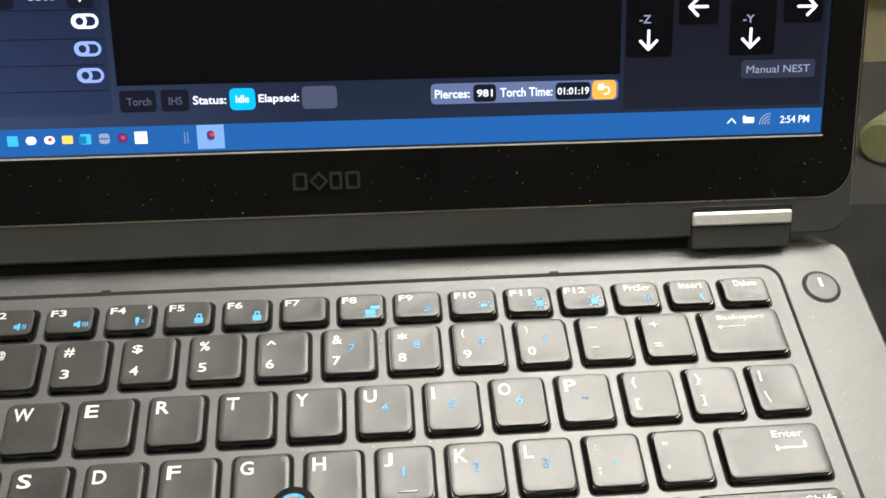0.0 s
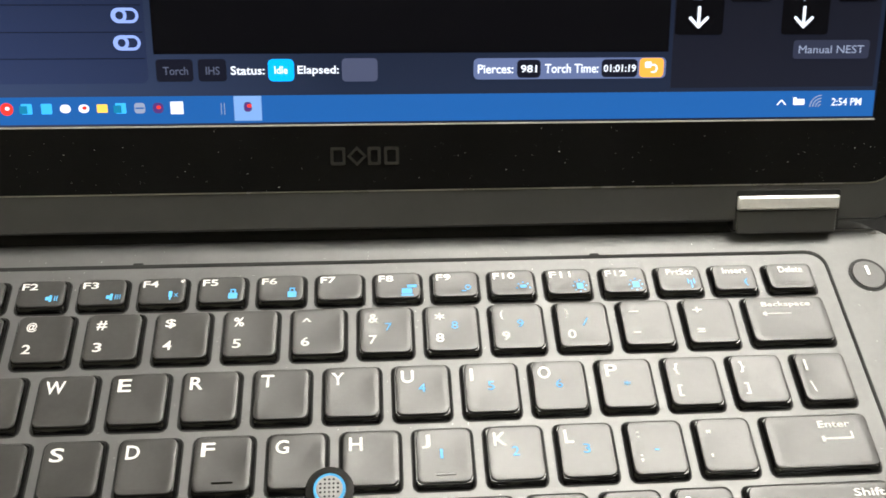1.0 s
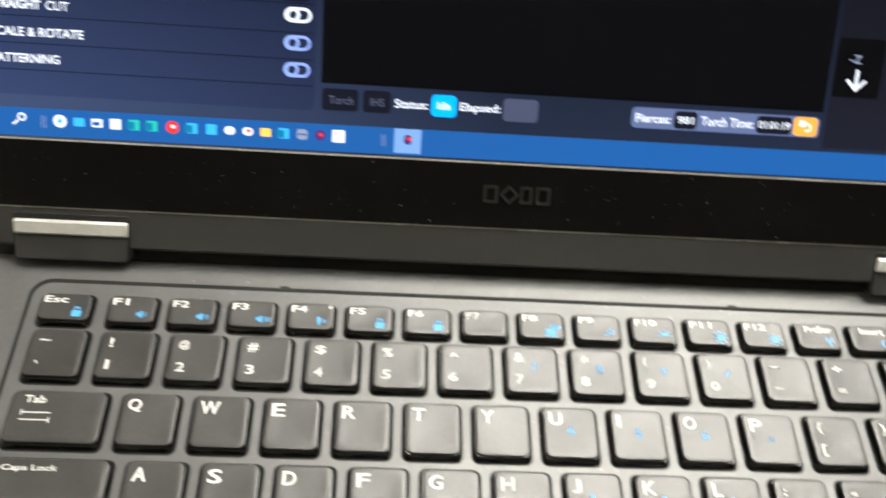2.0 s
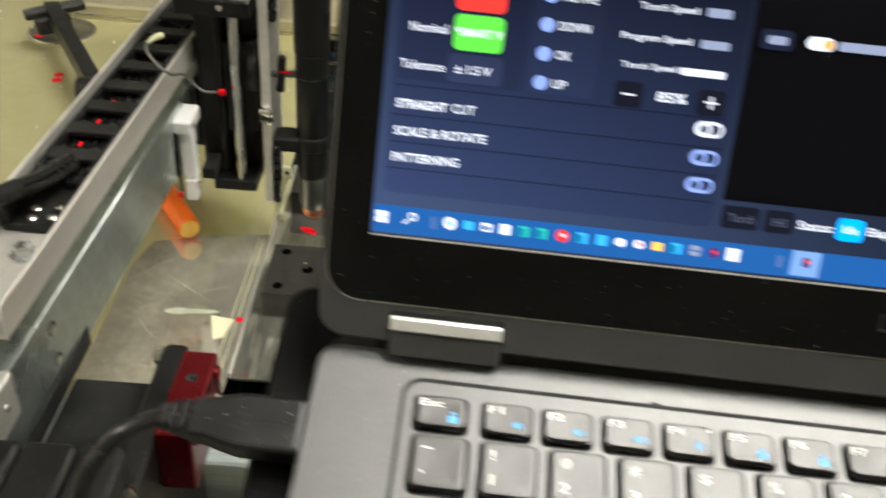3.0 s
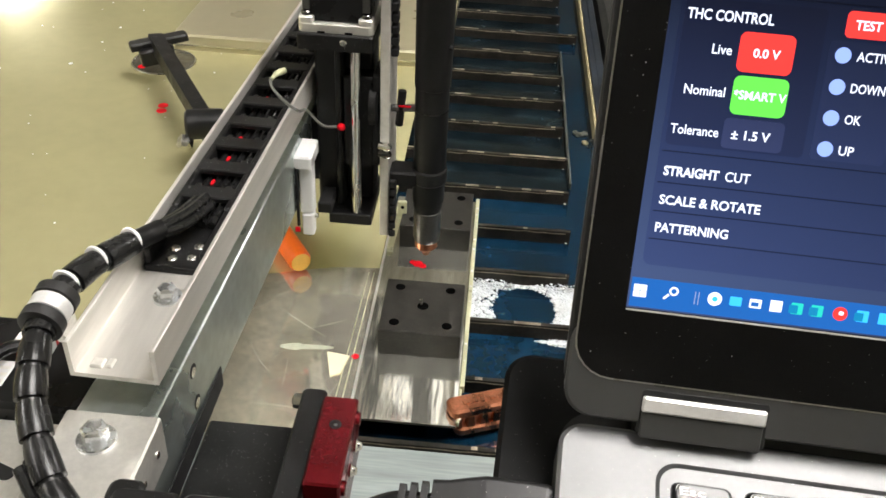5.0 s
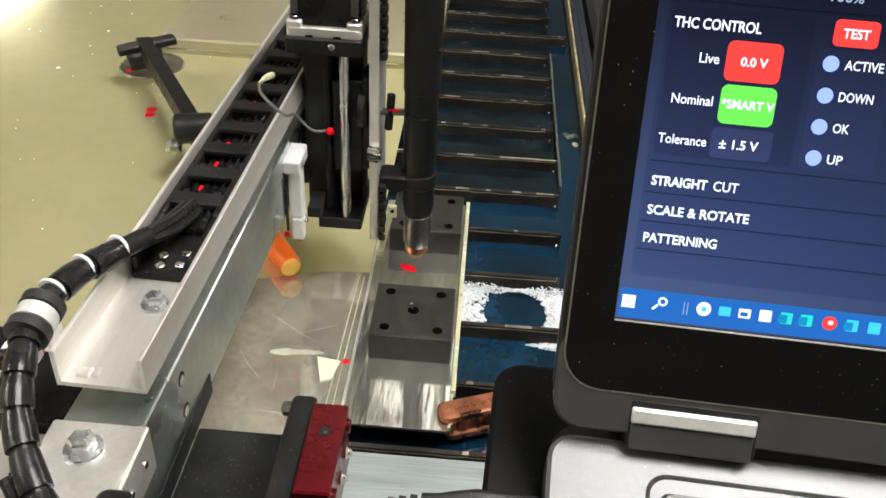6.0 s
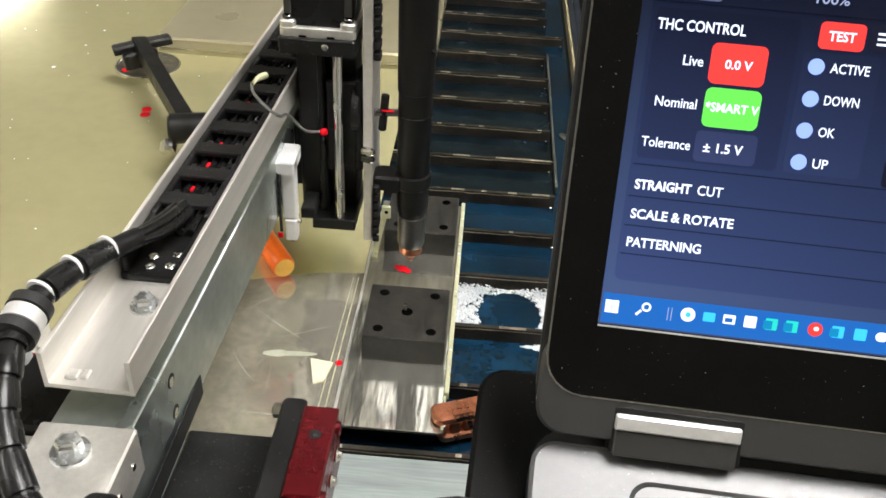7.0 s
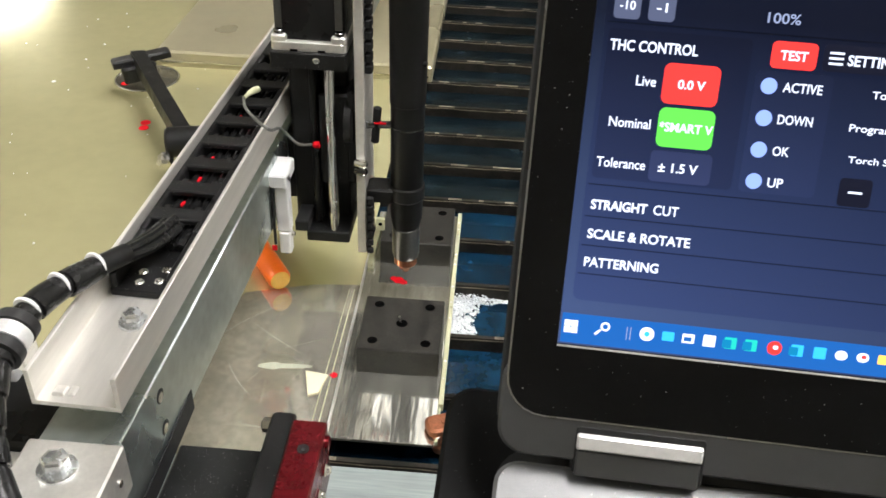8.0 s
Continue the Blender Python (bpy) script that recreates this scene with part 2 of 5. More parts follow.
def rod(p, q, r, seg=16, c=None, bm=None):
    length = (Vector(q) - Vector(p)).length
    c = min(c if c is not None else r * 0.15, length * 0.3)
    e = c / length
    return turn_on(p, q, [(0, r - c), (e, r), (1 - e, r), (1, r - c)], seg, bm)


def smooth_path(pts, n=10):
    """Points along a smooth line through the given ones."""
    p = [Vector(x) for x in pts]
    p = [2 * p[0] - p[1]] + p + [2 * p[-1] - p[-2]]
    out = []
    for k in range(1, len(p) - 2):
        for j in range(n):
            t = j / n
            a, b, c, d = p[k - 1], p[k], p[k + 1], p[k + 2]
            out.append(0.5 * (2 * b + (c - a) * t + (2 * a - 5 * b + 4 * c - d) * t * t + (3 * b - a - 3 * c + d) * t ** 3))
    out.append(p[-2])
    return out


def sweep(path, radius, seg=12, bm=None):
    """A tube along a path; radius is a number or a function of the share of the way."""
    bm = bm or bmesh.new()
    rings, u = [], None
    for k, c in enumerate(path):
        d = (path[min(k + 1, len(path) - 1)] - path[max(k - 1, 0)]).normalized()
        u = (u - d * u.dot(d)).normalized() if u else d.orthogonal().normalized()
        v = d.cross(u)
        r = radius(k / (len(path) - 1)) if callable(radius) else radius
        rings.append([c + (u * math.cos(2 * math.pi * j / seg) + v * math.sin(2 * math.pi * j / seg)) * r for j in range(seg)])
    return loft(bm, rings)


def writing(text, x0, x1, y0, y1, z, m=None, bold=0.0, depth=0.0):
    """The words as a mesh that fills the given box, flat at height z."""
    cu = bpy.data.curves.new("words", "FONT")
    cu.body = text
    cu.offset = bold
    cu.resolution_u = 3
    ob = bpy.data.objects.new("words", cu)
    scene.collection.objects.link(ob)
    dg = bpy.context.evaluated_depsgraph_get()
    me = bpy.data.meshes.new_from_object(ob.evaluated_get(dg))
    bm = bmesh.new()
    bm.from_mesh(me)
    bpy.data.objects.remove(ob)
    bpy.data.curves.remove(cu)
    bpy.data.meshes.remove(me)
    xs, ys = [v.co.x for v in bm.verts], [v.co.y for v in bm.verts]
    ax, bx, ay, by = min(xs), max(xs), min(ys), max(ys)
    for v in bm.verts:
        p = Vector((x0 + (v.co.x - ax) / max(bx - ax, 1e-6) * (x1 - x0), y0 + (v.co.y - ay) / max(by - ay, 1e-6) * (y1 - y0), z))
        v.co = m @ p if m else p
    return bm


def flat(x0, x1, y0, y1, z, r=0.0, m=None, seg=4, bm=None, thick=0.00006):
    return prism(x0, x1, y0, y1, z - thick, z, r, 0, seg, 0, m, bm)


def hexbolt(parent_name, label, base, r, h, washer=True, parent=None, category="bolt", mat_=None, group=""):
    """A hexagon bolt head on its washer, standing at base."""
    x, y, z = base
    t = thing(parent_name, label, category, Matrix.Translation(base), group) if parent is None else None
    holder = t if t else parent
    off = Vector((0, 0, 0)) if t else Vector(base)
    if washer:
        part("washer", turn_on(off, off + Vector((0, 0, h * 0.22)), [(0, r * 1.45), (0.7, r * 1.45), (1, r * 1.38)], 28), mat_ or M_ZINC, holder)
    bm = bmesh.new()
    z0 = off.z + (h * 0.22 if washer else 0)
    rings = []
    for zz, rr in ((z0, r), (z0 + h * 0.62, r), (z0 + h * 0.76, r * 0.86), (z0 + h * 0.80, r * 0.6), (z0 + h * 0.80, r * 0.3)):
        rings.append([(off.x + rr * math.cos(radians(60 * k + 14)), off.y + rr * math.sin(radians(60 * k + 14)), zz) for k in range(6)])
    loft(bm, rings)
    part("head", bm, mat_ or M_ZINC, holder)
    return t


def screw(x, y, z, r, parent, material=None, name="screw"):
    bm = turn_on((x, y, z - 0.002), (x, y, z + r * 0.5), [(0, r), (0.75, r), (0.95, r * 0.75), (1, r * 0.5), (1, r * 0.45), (0.7, r * 0.4), (0.7, 0)], 16)
    return part(name, bm, material or M_STEEL, parent, smooth=False)


# ---- the laptop ----
# Its own axes: x along the keys, y towards the hinge, z off the key tops, millimetres turned to metres.
LAPTOP = pose(0, 0, 0, 0, 0, -3.5) @ pose(0, 0, 0, 18, 0, 0)
U = 0.01905
laptop = thing("laptop", "open black laptop with lit control screen on a tray", "laptop", LAPTOP)
laptop["category"] = "laptop"
DZ = -0.0022
X0, X1, YB, YF = -0.0297, 0.3058, 0.0420, -0.1850
base = part("base", prism(X0, X1, YF, YB + 0.006, -0.0215, -0.0062, 0.012, 0.0, 6, c0=0.004), M_RUBBER, laptop, "black rubbery underside")
deck = part("deck", prism(X0, X1, YF, YB, -0.0062, DZ, 0.007, 0.0011, 6), M_DECK, laptop, "dark grey satin palm rest and key surround", True)
# groove drawn as a flat black ring, its shade put into the colour
part("groove", ringplate((-0.0036, 0.2806, -0.0833, 0.0333), 0.006, (-0.0025, 0.2795, -0.0822, 0.0320), 0.0052, DZ - 0.0003, DZ + 0.0001, None, 6), M_BLACK, deck)
for gx in (0.068, 0.206):
    part("tab", flat(gx, gx + 0.0030, 0.0322, 0.0339, DZ + 0.00015, 0.0004), M_BLACK, deck)
pb = Vector((0.2922, 0.0235, DZ))
part("power_button", turn_on(pb - Vector((0, 0, 0.001)), pb + Vector((0, 0, 0.0005)), [(0, 0.0056), (0.6, 0.0056), (0.62, 0.0051), (1, 0.0049)], 32), M_CHIN, laptop, "round dark power button")
part("power_mark", flat(pb.x - 0.0005, pb.x + 0.0005, pb.y - 0.0002, pb.y + 0.0032, DZ + 0.00062, 0.0003), M_LEGEND, laptop)
part("power_ring", turn_on(pb - Vector((0, 0, 0.0005)), pb + Vector((0, 0, 0.00008)), [(0, 0.0061), (1, 0.0061)], 32), M_BLACK, laptop)


def key(x0, x1, y0, y1, name="key"):
    """A low island key: glossy flared skirt below, satin top that is slightly dished."""
    ax, bx, ay, by = x0 + 0.0004, x1 - 0.0012, y0 + 0.0001, y1 - 0.0001
    bm = bmesh.new()
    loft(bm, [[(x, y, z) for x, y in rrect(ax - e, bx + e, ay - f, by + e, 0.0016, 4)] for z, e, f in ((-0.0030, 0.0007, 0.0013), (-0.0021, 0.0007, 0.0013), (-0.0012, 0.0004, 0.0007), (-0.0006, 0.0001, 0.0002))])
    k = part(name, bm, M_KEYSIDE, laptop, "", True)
    # flat black pad painted in for the shaded gap round the key
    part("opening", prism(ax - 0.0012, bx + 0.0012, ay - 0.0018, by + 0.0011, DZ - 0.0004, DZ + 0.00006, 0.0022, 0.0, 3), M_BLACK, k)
    bm = bmesh.new()
    rings = [(-0.0009, 0.0), (-0.0001, 0.0), (0.00007, 0.00014), (0.00011, 0.00030)]
    cx, cy, hw, hh = (ax + bx) / 2, (ay + by) / 2, (bx - ax) / 2, (by - ay) / 2
    rows = [[(x, y, z) for x, y in rrect(ax + e, bx - e, ay + e, by - e, 0.0018 - e * 0.4, 4)] for z, e in rings]
    for share in (0.85, 0.62, 0.38, 0.12):
        rows.append([(cx + (x - cx) * share, cy + (y - cy) * share, -0.00009 + 0.00020 * share * share) for x, y in rrect(ax + 0.0005, bx - 0.0005, ay + 0.0005, by - 0.0005, 0.0016, 4)])
    loft(bm, rows)
    part("keycap", bm, M_KEY, k, "", True)
    return k


def legend(k, text, x, y, h, material=None, w=None):
    """White or blue characters printed on a key, from x, y up by h."""
    n = max(len(text), 1)
    width = w if w else h * (0.72 * n if n > 1 else 0.75)
    part("legend", writing(text, x, x + width, y, y + h, 0.00011, bold=0.0 if material else 0.016), material or M_LEGEND, k)


def bars(k, shapes, material):
    bm = bmesh.new()
    if material is M_BLUE:
        mx, my = (min(b[0] for b in shapes) + max(b[1] for b in shapes)) / 2, (min(b[2] for b in shapes) + max(b[3] for b in shapes)) / 2
        shapes = [(mx + (a - mx) * 1.3, mx + (b - mx) * 1.3, my + (c - my) * 1.3, my + (d - my) * 1.3) for a, b, c, d in shapes]
    for x0, x1, y0, y1 in shapes:
        flat(x0, x1, y0, y1, 0.00011, 0.0002, None, 2, bm)
    part("legend", bm, material, k)


G = 0.0015
FP = 0.01704
F_NAMES = ["Esc", "F1", "F2", "F3", "F4", "F5", "F6", "F7", "F8", "F9", "F10", "F11", "F12", "PrtScr", "Insert", "Delete"]
for i, name in enumerate(F_NAMES):
    fx0 = 0.0015 if i == 0 else 0.0207 + (i - 1) * FP
    fx1 = 0.0165 if i == 0 else fx0 + FP - 0.0028
    if i == 15:
        fx1 = 0.2747
    fx0, fx1 = fx0 - 0.0004, fx1 - 0.0002
    k = key(fx0, fx1, 0.0180, 0.0270)
    tw = 0.0022 * len(name) if len(name) < 4 else (0.0085 if i == 13 else 0.0075)
    tx = fx0 + 0.0012 if i < 13 else (fx0 + fx1) / 2 - tw / 2
    legend(k, name, tx, 0.0237, 0.0022, w=tw)
    cx, cy = fx1 - 0.0044, 0.0207
    if i in (1, 2, 3):
        bars(k, [(cx - 0.0014, cx - 0.0006, cy - 0.0004, cy + 0.0005), (cx - 0.0006, cx, cy - 0.0008, cy + 0.0009)] + [(cx + 0.0005 * (j + 1), cx + 0.0005 * (j + 1) + 0.0002, cy - 0.0006, cy + 0.0007) for j in range(i)], M_BLUE)
    elif i in (0, 5, 6):
        bars(k, [(cx - 0.0010, cx + 0.0010, cy - 0.0011, cy + 0.0004), (cx - 0.0006, cx - 0.0003, cy + 0.0003, cy + 0.0013), (cx + 0.0003, cx + 0.0006, cy + 0.0003, cy + 0.0013), (cx - 0.0006, cx + 0.0006, cy + 0.0011, cy + 0.0014)], M_BLUE)
    elif i == 4:
        bars(k, [(cx - 0.0012, cx - 0.0004, cy - 0.0003, cy + 0.0012), (cx - 0.0010, cx - 0.0006, cy - 0.0010, cy - 0.0002)], M_BLUE)
        part("legend", writing("x", cx + 0.0002, cx + 0.0014, cy - 0.0004, cy + 0.0008, 0.00007), M_BLUE, k)
        part("lamp", turn_on((fx1 - 0.002, 0.0257, -0.0003), (fx1 - 0.002, 0.0257, 0.0001), [(0, 0.0006), (1, 0.0006)], 12), M_LEGEND, k)
    elif i == 8:
        bars(k, [(cx - 0.0016, cx + 0.0008, cy - 0.0010, cy + 0.0004), (cx - 0.0004, cx + 0.0018, cy + 0.0006, cy + 0.0014), (cx - 0.0018, cx + 0.0010, cy - 0.0016, cy - 0.0012)], M_BLUE)
    elif i == 9:
        bm = ringplate((cx - 0.0004, cx + 0.0014, cy - 0.0004, cy + 0.0014), 0.0009, (cx - 0.0001, cx + 0.0011, cy - 0.0001, cy + 0.0011), 0.0006, 0.00001, 0.00007)
        part("legend", bm, M_BLUE, k)
        bars(k, [(cx - 0.0014, cx - 0.0002, cy - 0.0009, cy - 0.0006)], M_BLUE)
    elif i in (10, 11, 12):
        rr = 0.0008
        sh = [(cx - rr, cx + rr, cy - rr * (0 if i == 10 else 1), cy + rr)]
        for a in range(0, 181 if i == 10 else 360, 45):
            px, py = cx + 0.0015 * math.cos(radians(a)), cy + 0.0015 * math.sin(radians(a))
            sh.append((px - 0.0002, px + 0.0002, py - 0.0002, py + 0.0002))
        bars(k, sh, M_BLUE)
    elif i == 13:
        bars(k, [(cx - 0.0001, cx + 0.0002, cy - 0.0014, cy + 0.0008), (cx - 0.0008, cx - 0.0005, cy - 0.0002, cy + 0.0012), (cx + 0.0006, cx + 0.0009, cy - 0.0002, cy + 0.0012)], M_BLUE)
    elif i == 14:
        part("legend", writing("(", cx - 0.0006, cx + 0.0006, cy - 0.0014, cy + 0.0012, 0.00007, bold=0.03), M_BLUE, k)
    elif i == 15:
        bars(k, [(fx0 + 0.005, fx0 + 0.0095, 0.0196, 0.0198)], M_GREYPRINT)

NUM = [("~", "`", ""), ("!", "1", ""), ("@", "2", ""), ("#", "3", ""), ("$", "4", ""), ("%", "5", ""), ("^", "6", ""), ("&", "7", "7"), ("*", "8", "8"), ("(", "9", "9"), (")", "0", "/"), ("_", "-", ""), ("+", "=", "")]
KH = 0.0150
TALL = {"~": 0.0008, "`": 0.0009, "^": 0.0013, "*": 0.0024, "_": 0.0004, "-": 0.0004, "+": 0.0019, "=": 0.0012, "(": 0.0030, ")": 0.0030}
for i, (hi, lo, blue) in enumerate(NUM):
    x = U * i + G
    k = key(x, x + U - 2 * G, 0, KH)
    h1, h2 = TALL.get(hi, 0.0030), TALL.get(lo, 0.0029)
    narrow = hi in "!()"
    legend(k, hi, x + 0.0028, 0.0112 - h1 / 2, h1, w=0.0009 if narrow else 0.0029)
    legend(k, lo, x + 0.0028, 0.0042 - h2 / 2, h2, w=0.0024 if lo not in "1`" else 0.0010)
    if blue:
        legend(k, blue, x + 0.0075, 0.0070, 0.0025, M_BLUE, 0.0019)
k = key(U * 13 + G, U * 14.5 - G, 0, KH)
legend(k, "Backspace", U * 13 + 0.0065, 0.0112, 0.0020, w=0.0150)
bars(k, [(U * 13 + 0.0065, U * 13 + 0.0150, 0.0091, 0.0094), (U * 13 + 0.0062, U * 13 + 0.0070, 0.0088, 0.0097), (U * 13 + 0.0068, U * 13 + 0.0074, 0.0085, 0.0100)], M_LEGEND)


def letter_row(y, start, names, blues):
    for i, nm in enumerate(names):
        x = start + U * i + G
        k = key(x, x + U - 2 * G, y, y + KH)
        if len(nm) == 1:
            legend(k, nm, x + 0.0020, y + 0.0095, 0.0038, w={"W": 0.0052, "I": 0.0009, "M": 0.0042, "J": 0.0023, "L": 0.0025}.get(nm, 0.0035))
        else:
            for c, yy in zip(nm, (y + 0.0112, y + 0.0045)):
                hh = {":": 0.0018, ";": 0.0021, '"': 0.0010, "'": 0.0010, "<": 0.002, ">": 0.002, ",": 0.001, ".": 0.0006}.get(c, 0.0035)
                legend(k, c, x + 0.0026, yy - hh / 2, hh, w=0.0007 if c in ":;|'." else 0.0014)
        b = blues.get(nm)
        if b:
            legend(k, b, x + 0.0067, y + 0.0066, 0.0026 if b not in "*-" else (0.0014 if b == "*" else 0.0004), M_BLUE, {"1": 0.0008, "-": 0.0012}.get(b, 0.0019))


YQ, YA, YZ = -0.0193, -0.0386, -0.0579
letter_row(YQ, 1.5 * U, list("QWERTYUIOP") + ["{[", "}]", "|\\"], {"U": "4", "I": "5", "O": "6", "P": "*"})
k = key(G, 1.5 * U - G, YQ, YQ + KH)
legend(k, "Tab", 0.0050, YQ + 0.0112, 0.0022, w=0.0055)
bars(k, [(0.0048, 0.0125, YQ + 0.0083, YQ + 0.0086), (0.0048, 0.0125, YQ + 0.0062, YQ + 0.0065), (0.0048, 0.0051, YQ + 0.0076, YQ + 0.0093), (0.0122, 0.0125, YQ + 0.0055, YQ + 0.0072)], M_LEGEND)
letter_row(YA, 1.75 * U, list("ASDFGHJKL") + [":;", "\"'"], {"J": "1", "K": "2", "L": "3", ":;": "-"})
k = key(G, 1.75 * U - G, YA, YA + KH)
legend(k, "Caps Lock", 0.0040, YA + 0.0112, 0.0020, w=0.0140)
k = key(12.75 * U + G, 14.5 * U - G, YA, YA + KH)
legend(k, "Enter", 12.75 * U + 0.0165, YA + 0.0112, 0.0020, w=0.0090)
bars(k, [(12.75 * U + 0.0165, 12.75 * U + 0.0255, YA + 0.0078, YA + 0.0083), (12.75 * U + 0.0250, 12.75 * U + 0.0255, YA + 0.0080, YA + 0.0100), (12.75 * U + 0.0165, 12.75 * U + 0.0175, YA + 0.0072, YA + 0.0089)], M_LEGEND)
for hx in (1.75 + 3, 1.75 + 6):
    part("homing_ridge", prism(hx * U + 0.0068, hx * U + 0.0122, YA + 0.0020, YA + 0.0025, -0.0001, 0.0003, 0.0002, 0.0001, 2), M_KEYSIDE, laptop)
letter_row(YZ, 2.25 * U, list("ZXCVBNM") + ["<,", ">.", "?/"], {})
k = key(G, 2.25 * U - G, YZ, YZ + KH)
legend(k, "Shift", 0.0040, YZ + 0.0112, 0.0020, w=0.0080)
k = key(12.25 * U + G, 14.5 * U - G, YZ, YZ + KH)
legend(k, "Shift", 14.5 * U - 0.0130, YZ + 0.0112, 0.0021, w=0.0085)
tp = Vector((0.1272, -0.0394, 0))
# the cutout's shade is painted as a dark disc
part("pointing_stick_well", turn_on(tp - Vector((0, 0, 0.001)), tp + Vector((0, 0, 0.0003)), [(0, 0.0062), (1, 0.0062)], 28), M_KEYSIDE, laptop, "dark disc for the cutout between keys")
stick = part("pointing_stick", turn_on(tp + Vector((0, 0, 0.0002)), tp + Vector((0, 0, 0.0019)), [(0, 0.0034), (0.7, 0.0034), (0.95, 0.0030), (1, 0.002)], 28), M_GREYPRINT, laptop, "black rubber stick in a blue ring", True)
bm = turn_on(tp - Vector((0, 0, 0.0005)), tp + Vector((0, 0, 0.0014)), [(0, 0.0041), (0.9, 0.0041), (1, 0.0038), (1, 0.0033), (0.5, 0.0033)], 28)
part("ring", bm, M_TPBLUE, stick)
bm = bmesh.new()
for a in range(-2, 3):
    for b in range(-2, 3):
        if a * a + b * b < 6:
            c = tp + Vector((a * 0.0011, b * 0.0011, 0.0018))
            turn_on(c, c + Vector((0, 0, 0.0004)), [(0, 0.00035), (1, 0.00015)], 6, bm)
part("nubs", bm, M_BLACK, stick)

# lid: its own axes run along the screen (x), up the screen (y) and out of it (z), from the lit area's lower left corner
TILT = 50.2
LID = Matrix.Translation((-0.0166, 0.0616, 0.0286)) @ pose(0, 0, 0, TILT, 0, 0)
SW, SH = 0.3094, 0.1740
L0, L1, LB, LT = -0.0142, 0.3226, -0.0314, 0.1880
lid = part("lid", prism(L0, L1, LB, LT, -0.0065, -0.0009, 0.0115, 0.0006, 8, 0, LID, None, 0.002), M_RUBBER, laptop, "black rubbery lid back", True)
part("bezel", ringplate((L0 + 0.0022, L1 - 0.0022, -0.0205, LT - 0.002), 0.010, (-0.0006, SW + 0.0006, -0.0006, SH + 0.0006), 0.0006, -0.0014, 0.0006, LID, 6), M_BEZEL, laptop, "black plastic screen frame")
part("bezel_edge", ringplate((L0 + 0.0017, L1 - 0.0017, -0.0210, LT - 0.0015), 0.0105, (L0 + 0.0022, L1 - 0.0022, -0.0205, LT - 0.002), 0.010, -0.0014, 0.0004, LID, 6), M_EDGE, laptop, "thin grey edge line")
part("screen_edge", flat(-0.0006, SW + 0.0006, -0.0011, -0.0006, 0.0008, 0.0001, LID), M_SILVER, laptop, "bright line below the display")
bm = prism(L0 + 0.0006, L1 - 0.0006, LB - 0.0012, -0.0040, -0.0040, 0.0002, 0.0080, 0.0008, 7, 0, LID)
part("hinge_cover", bm, M_CHIN, laptop, "dark strip below the screen", True)
for cx0 in (0.0074, 0.2690):
    h = part("hinge", prism(cx0 - 0.0006, cx0 + 0.0334, -0.0358, -0.0222, -0.006, 0.0004, 0.001, 0.0005, 3, 0, LID), M_BLACK, laptop, "black hinge under a silver cap")
    part("hinge_cap", prism(cx0, cx0 + 0.0325, -0.0287, -0.0243, -0.001, 0.0018, 0.0006, 0.0006, 3, 0, LID), M_SILVER, h, "silver hinge cap", True)
    part("hinge_face", prism(cx0 + 0.0002, cx0 + 0.0323, -0.0364, -0.0289, -0.004, 0.0009, 0.0006, 0.0004, 3, 0, LID), M_CHIN, h, "dark grey hinge front", True)
bm = bmesh.new()
rod((X0 + 0.02, YB + 0.004, -0.004), (X1 - 0.02, YB + 0.004, -0.004), 0.005, 16, None, bm)
part("hinge_barrel", bm, M_BLACK, laptop)
# maker's mark as four plain raised shapes
mark = bmesh.new()
for mx0, mx1 in ((0.1440, 0.1484), (0.1550, 0.1588), (0.1598, 0.1642)):
    ringplate((mx0, mx1, -0.0128, -0.0074), 0.0005, (mx0 + 0.0009, mx1 - 0.0009, -0.0119, -0.0083), 0.0003, 0.0004, 0.0011, LID, 2, mark)
ringplate((-0.0021, 0.0021, -0.0021, 0.0021), 0.0002, (-0.0013, 0.0013, -0.0013, 0.0013), 0.0001, 0.0004, 0.0011, LID @ Matrix.Translation((0.1518, -0.0101, 0)) @ pose(0, 0, 0, 0, 0, 45), 2, mark)
part("maker_mark", mark, M_MARK, laptop, "raised dark chrome plain mark")

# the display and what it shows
screen = part("screen", prism(-0.0005, SW + 0.0005, -0.0005, SH + 0.0005, -0.0009, 0.0, 0.0002, 0, 2, 0, LID), glow("display_back", srgb(42, 53, 78), angle_fade=True), laptop, "lit dark blue machine control display")
E_PANEL, E_CANVAS = glow("ui_panel", srgb(36, 46, 74), angle_fade=True), glow("ui_canvas", srgb(2, 2, 4))
E_TASK, E_TASK2 = glow("ui_taskbar", srgb(29, 88, 156), 1.0), glow("ui_taskbar_hot", srgb(120, 160, 215))
E_WHITE, E_GREY, E_DIM = glow("ui_white", (0.85, 0.9, 1.0)), glow("ui_grey", srgb(140, 150, 175)), glow("ui_dim", srgb(78, 84, 104))
E_RED, E_GREEN, E_LED = glow("ui_red", srgb(238, 58, 50)), glow("ui_green", srgb(96, 216, 70)), glow("ui_led", srgb(140, 165, 235))
E_DARK, E_BLUE, E_PILL, E_ORANGE = glow("ui_dark", srgb(18, 20, 32)), glow("ui_blue", srgb(0, 165, 255), 1.2), glow("ui_pill", srgb(92, 106, 145)), glow("ui_orange", srgb(250, 172, 70))
E_TEAL, E_YELLOW, E_SKY, E_PURPLE = glow("ui_teal", srgb(40, 190, 170)), glow("ui_yellow", srgb(250, 205, 90)), glow("ui_sky", srgb(60, 180, 250)), glow("ui_purple", srgb(80, 50, 110))


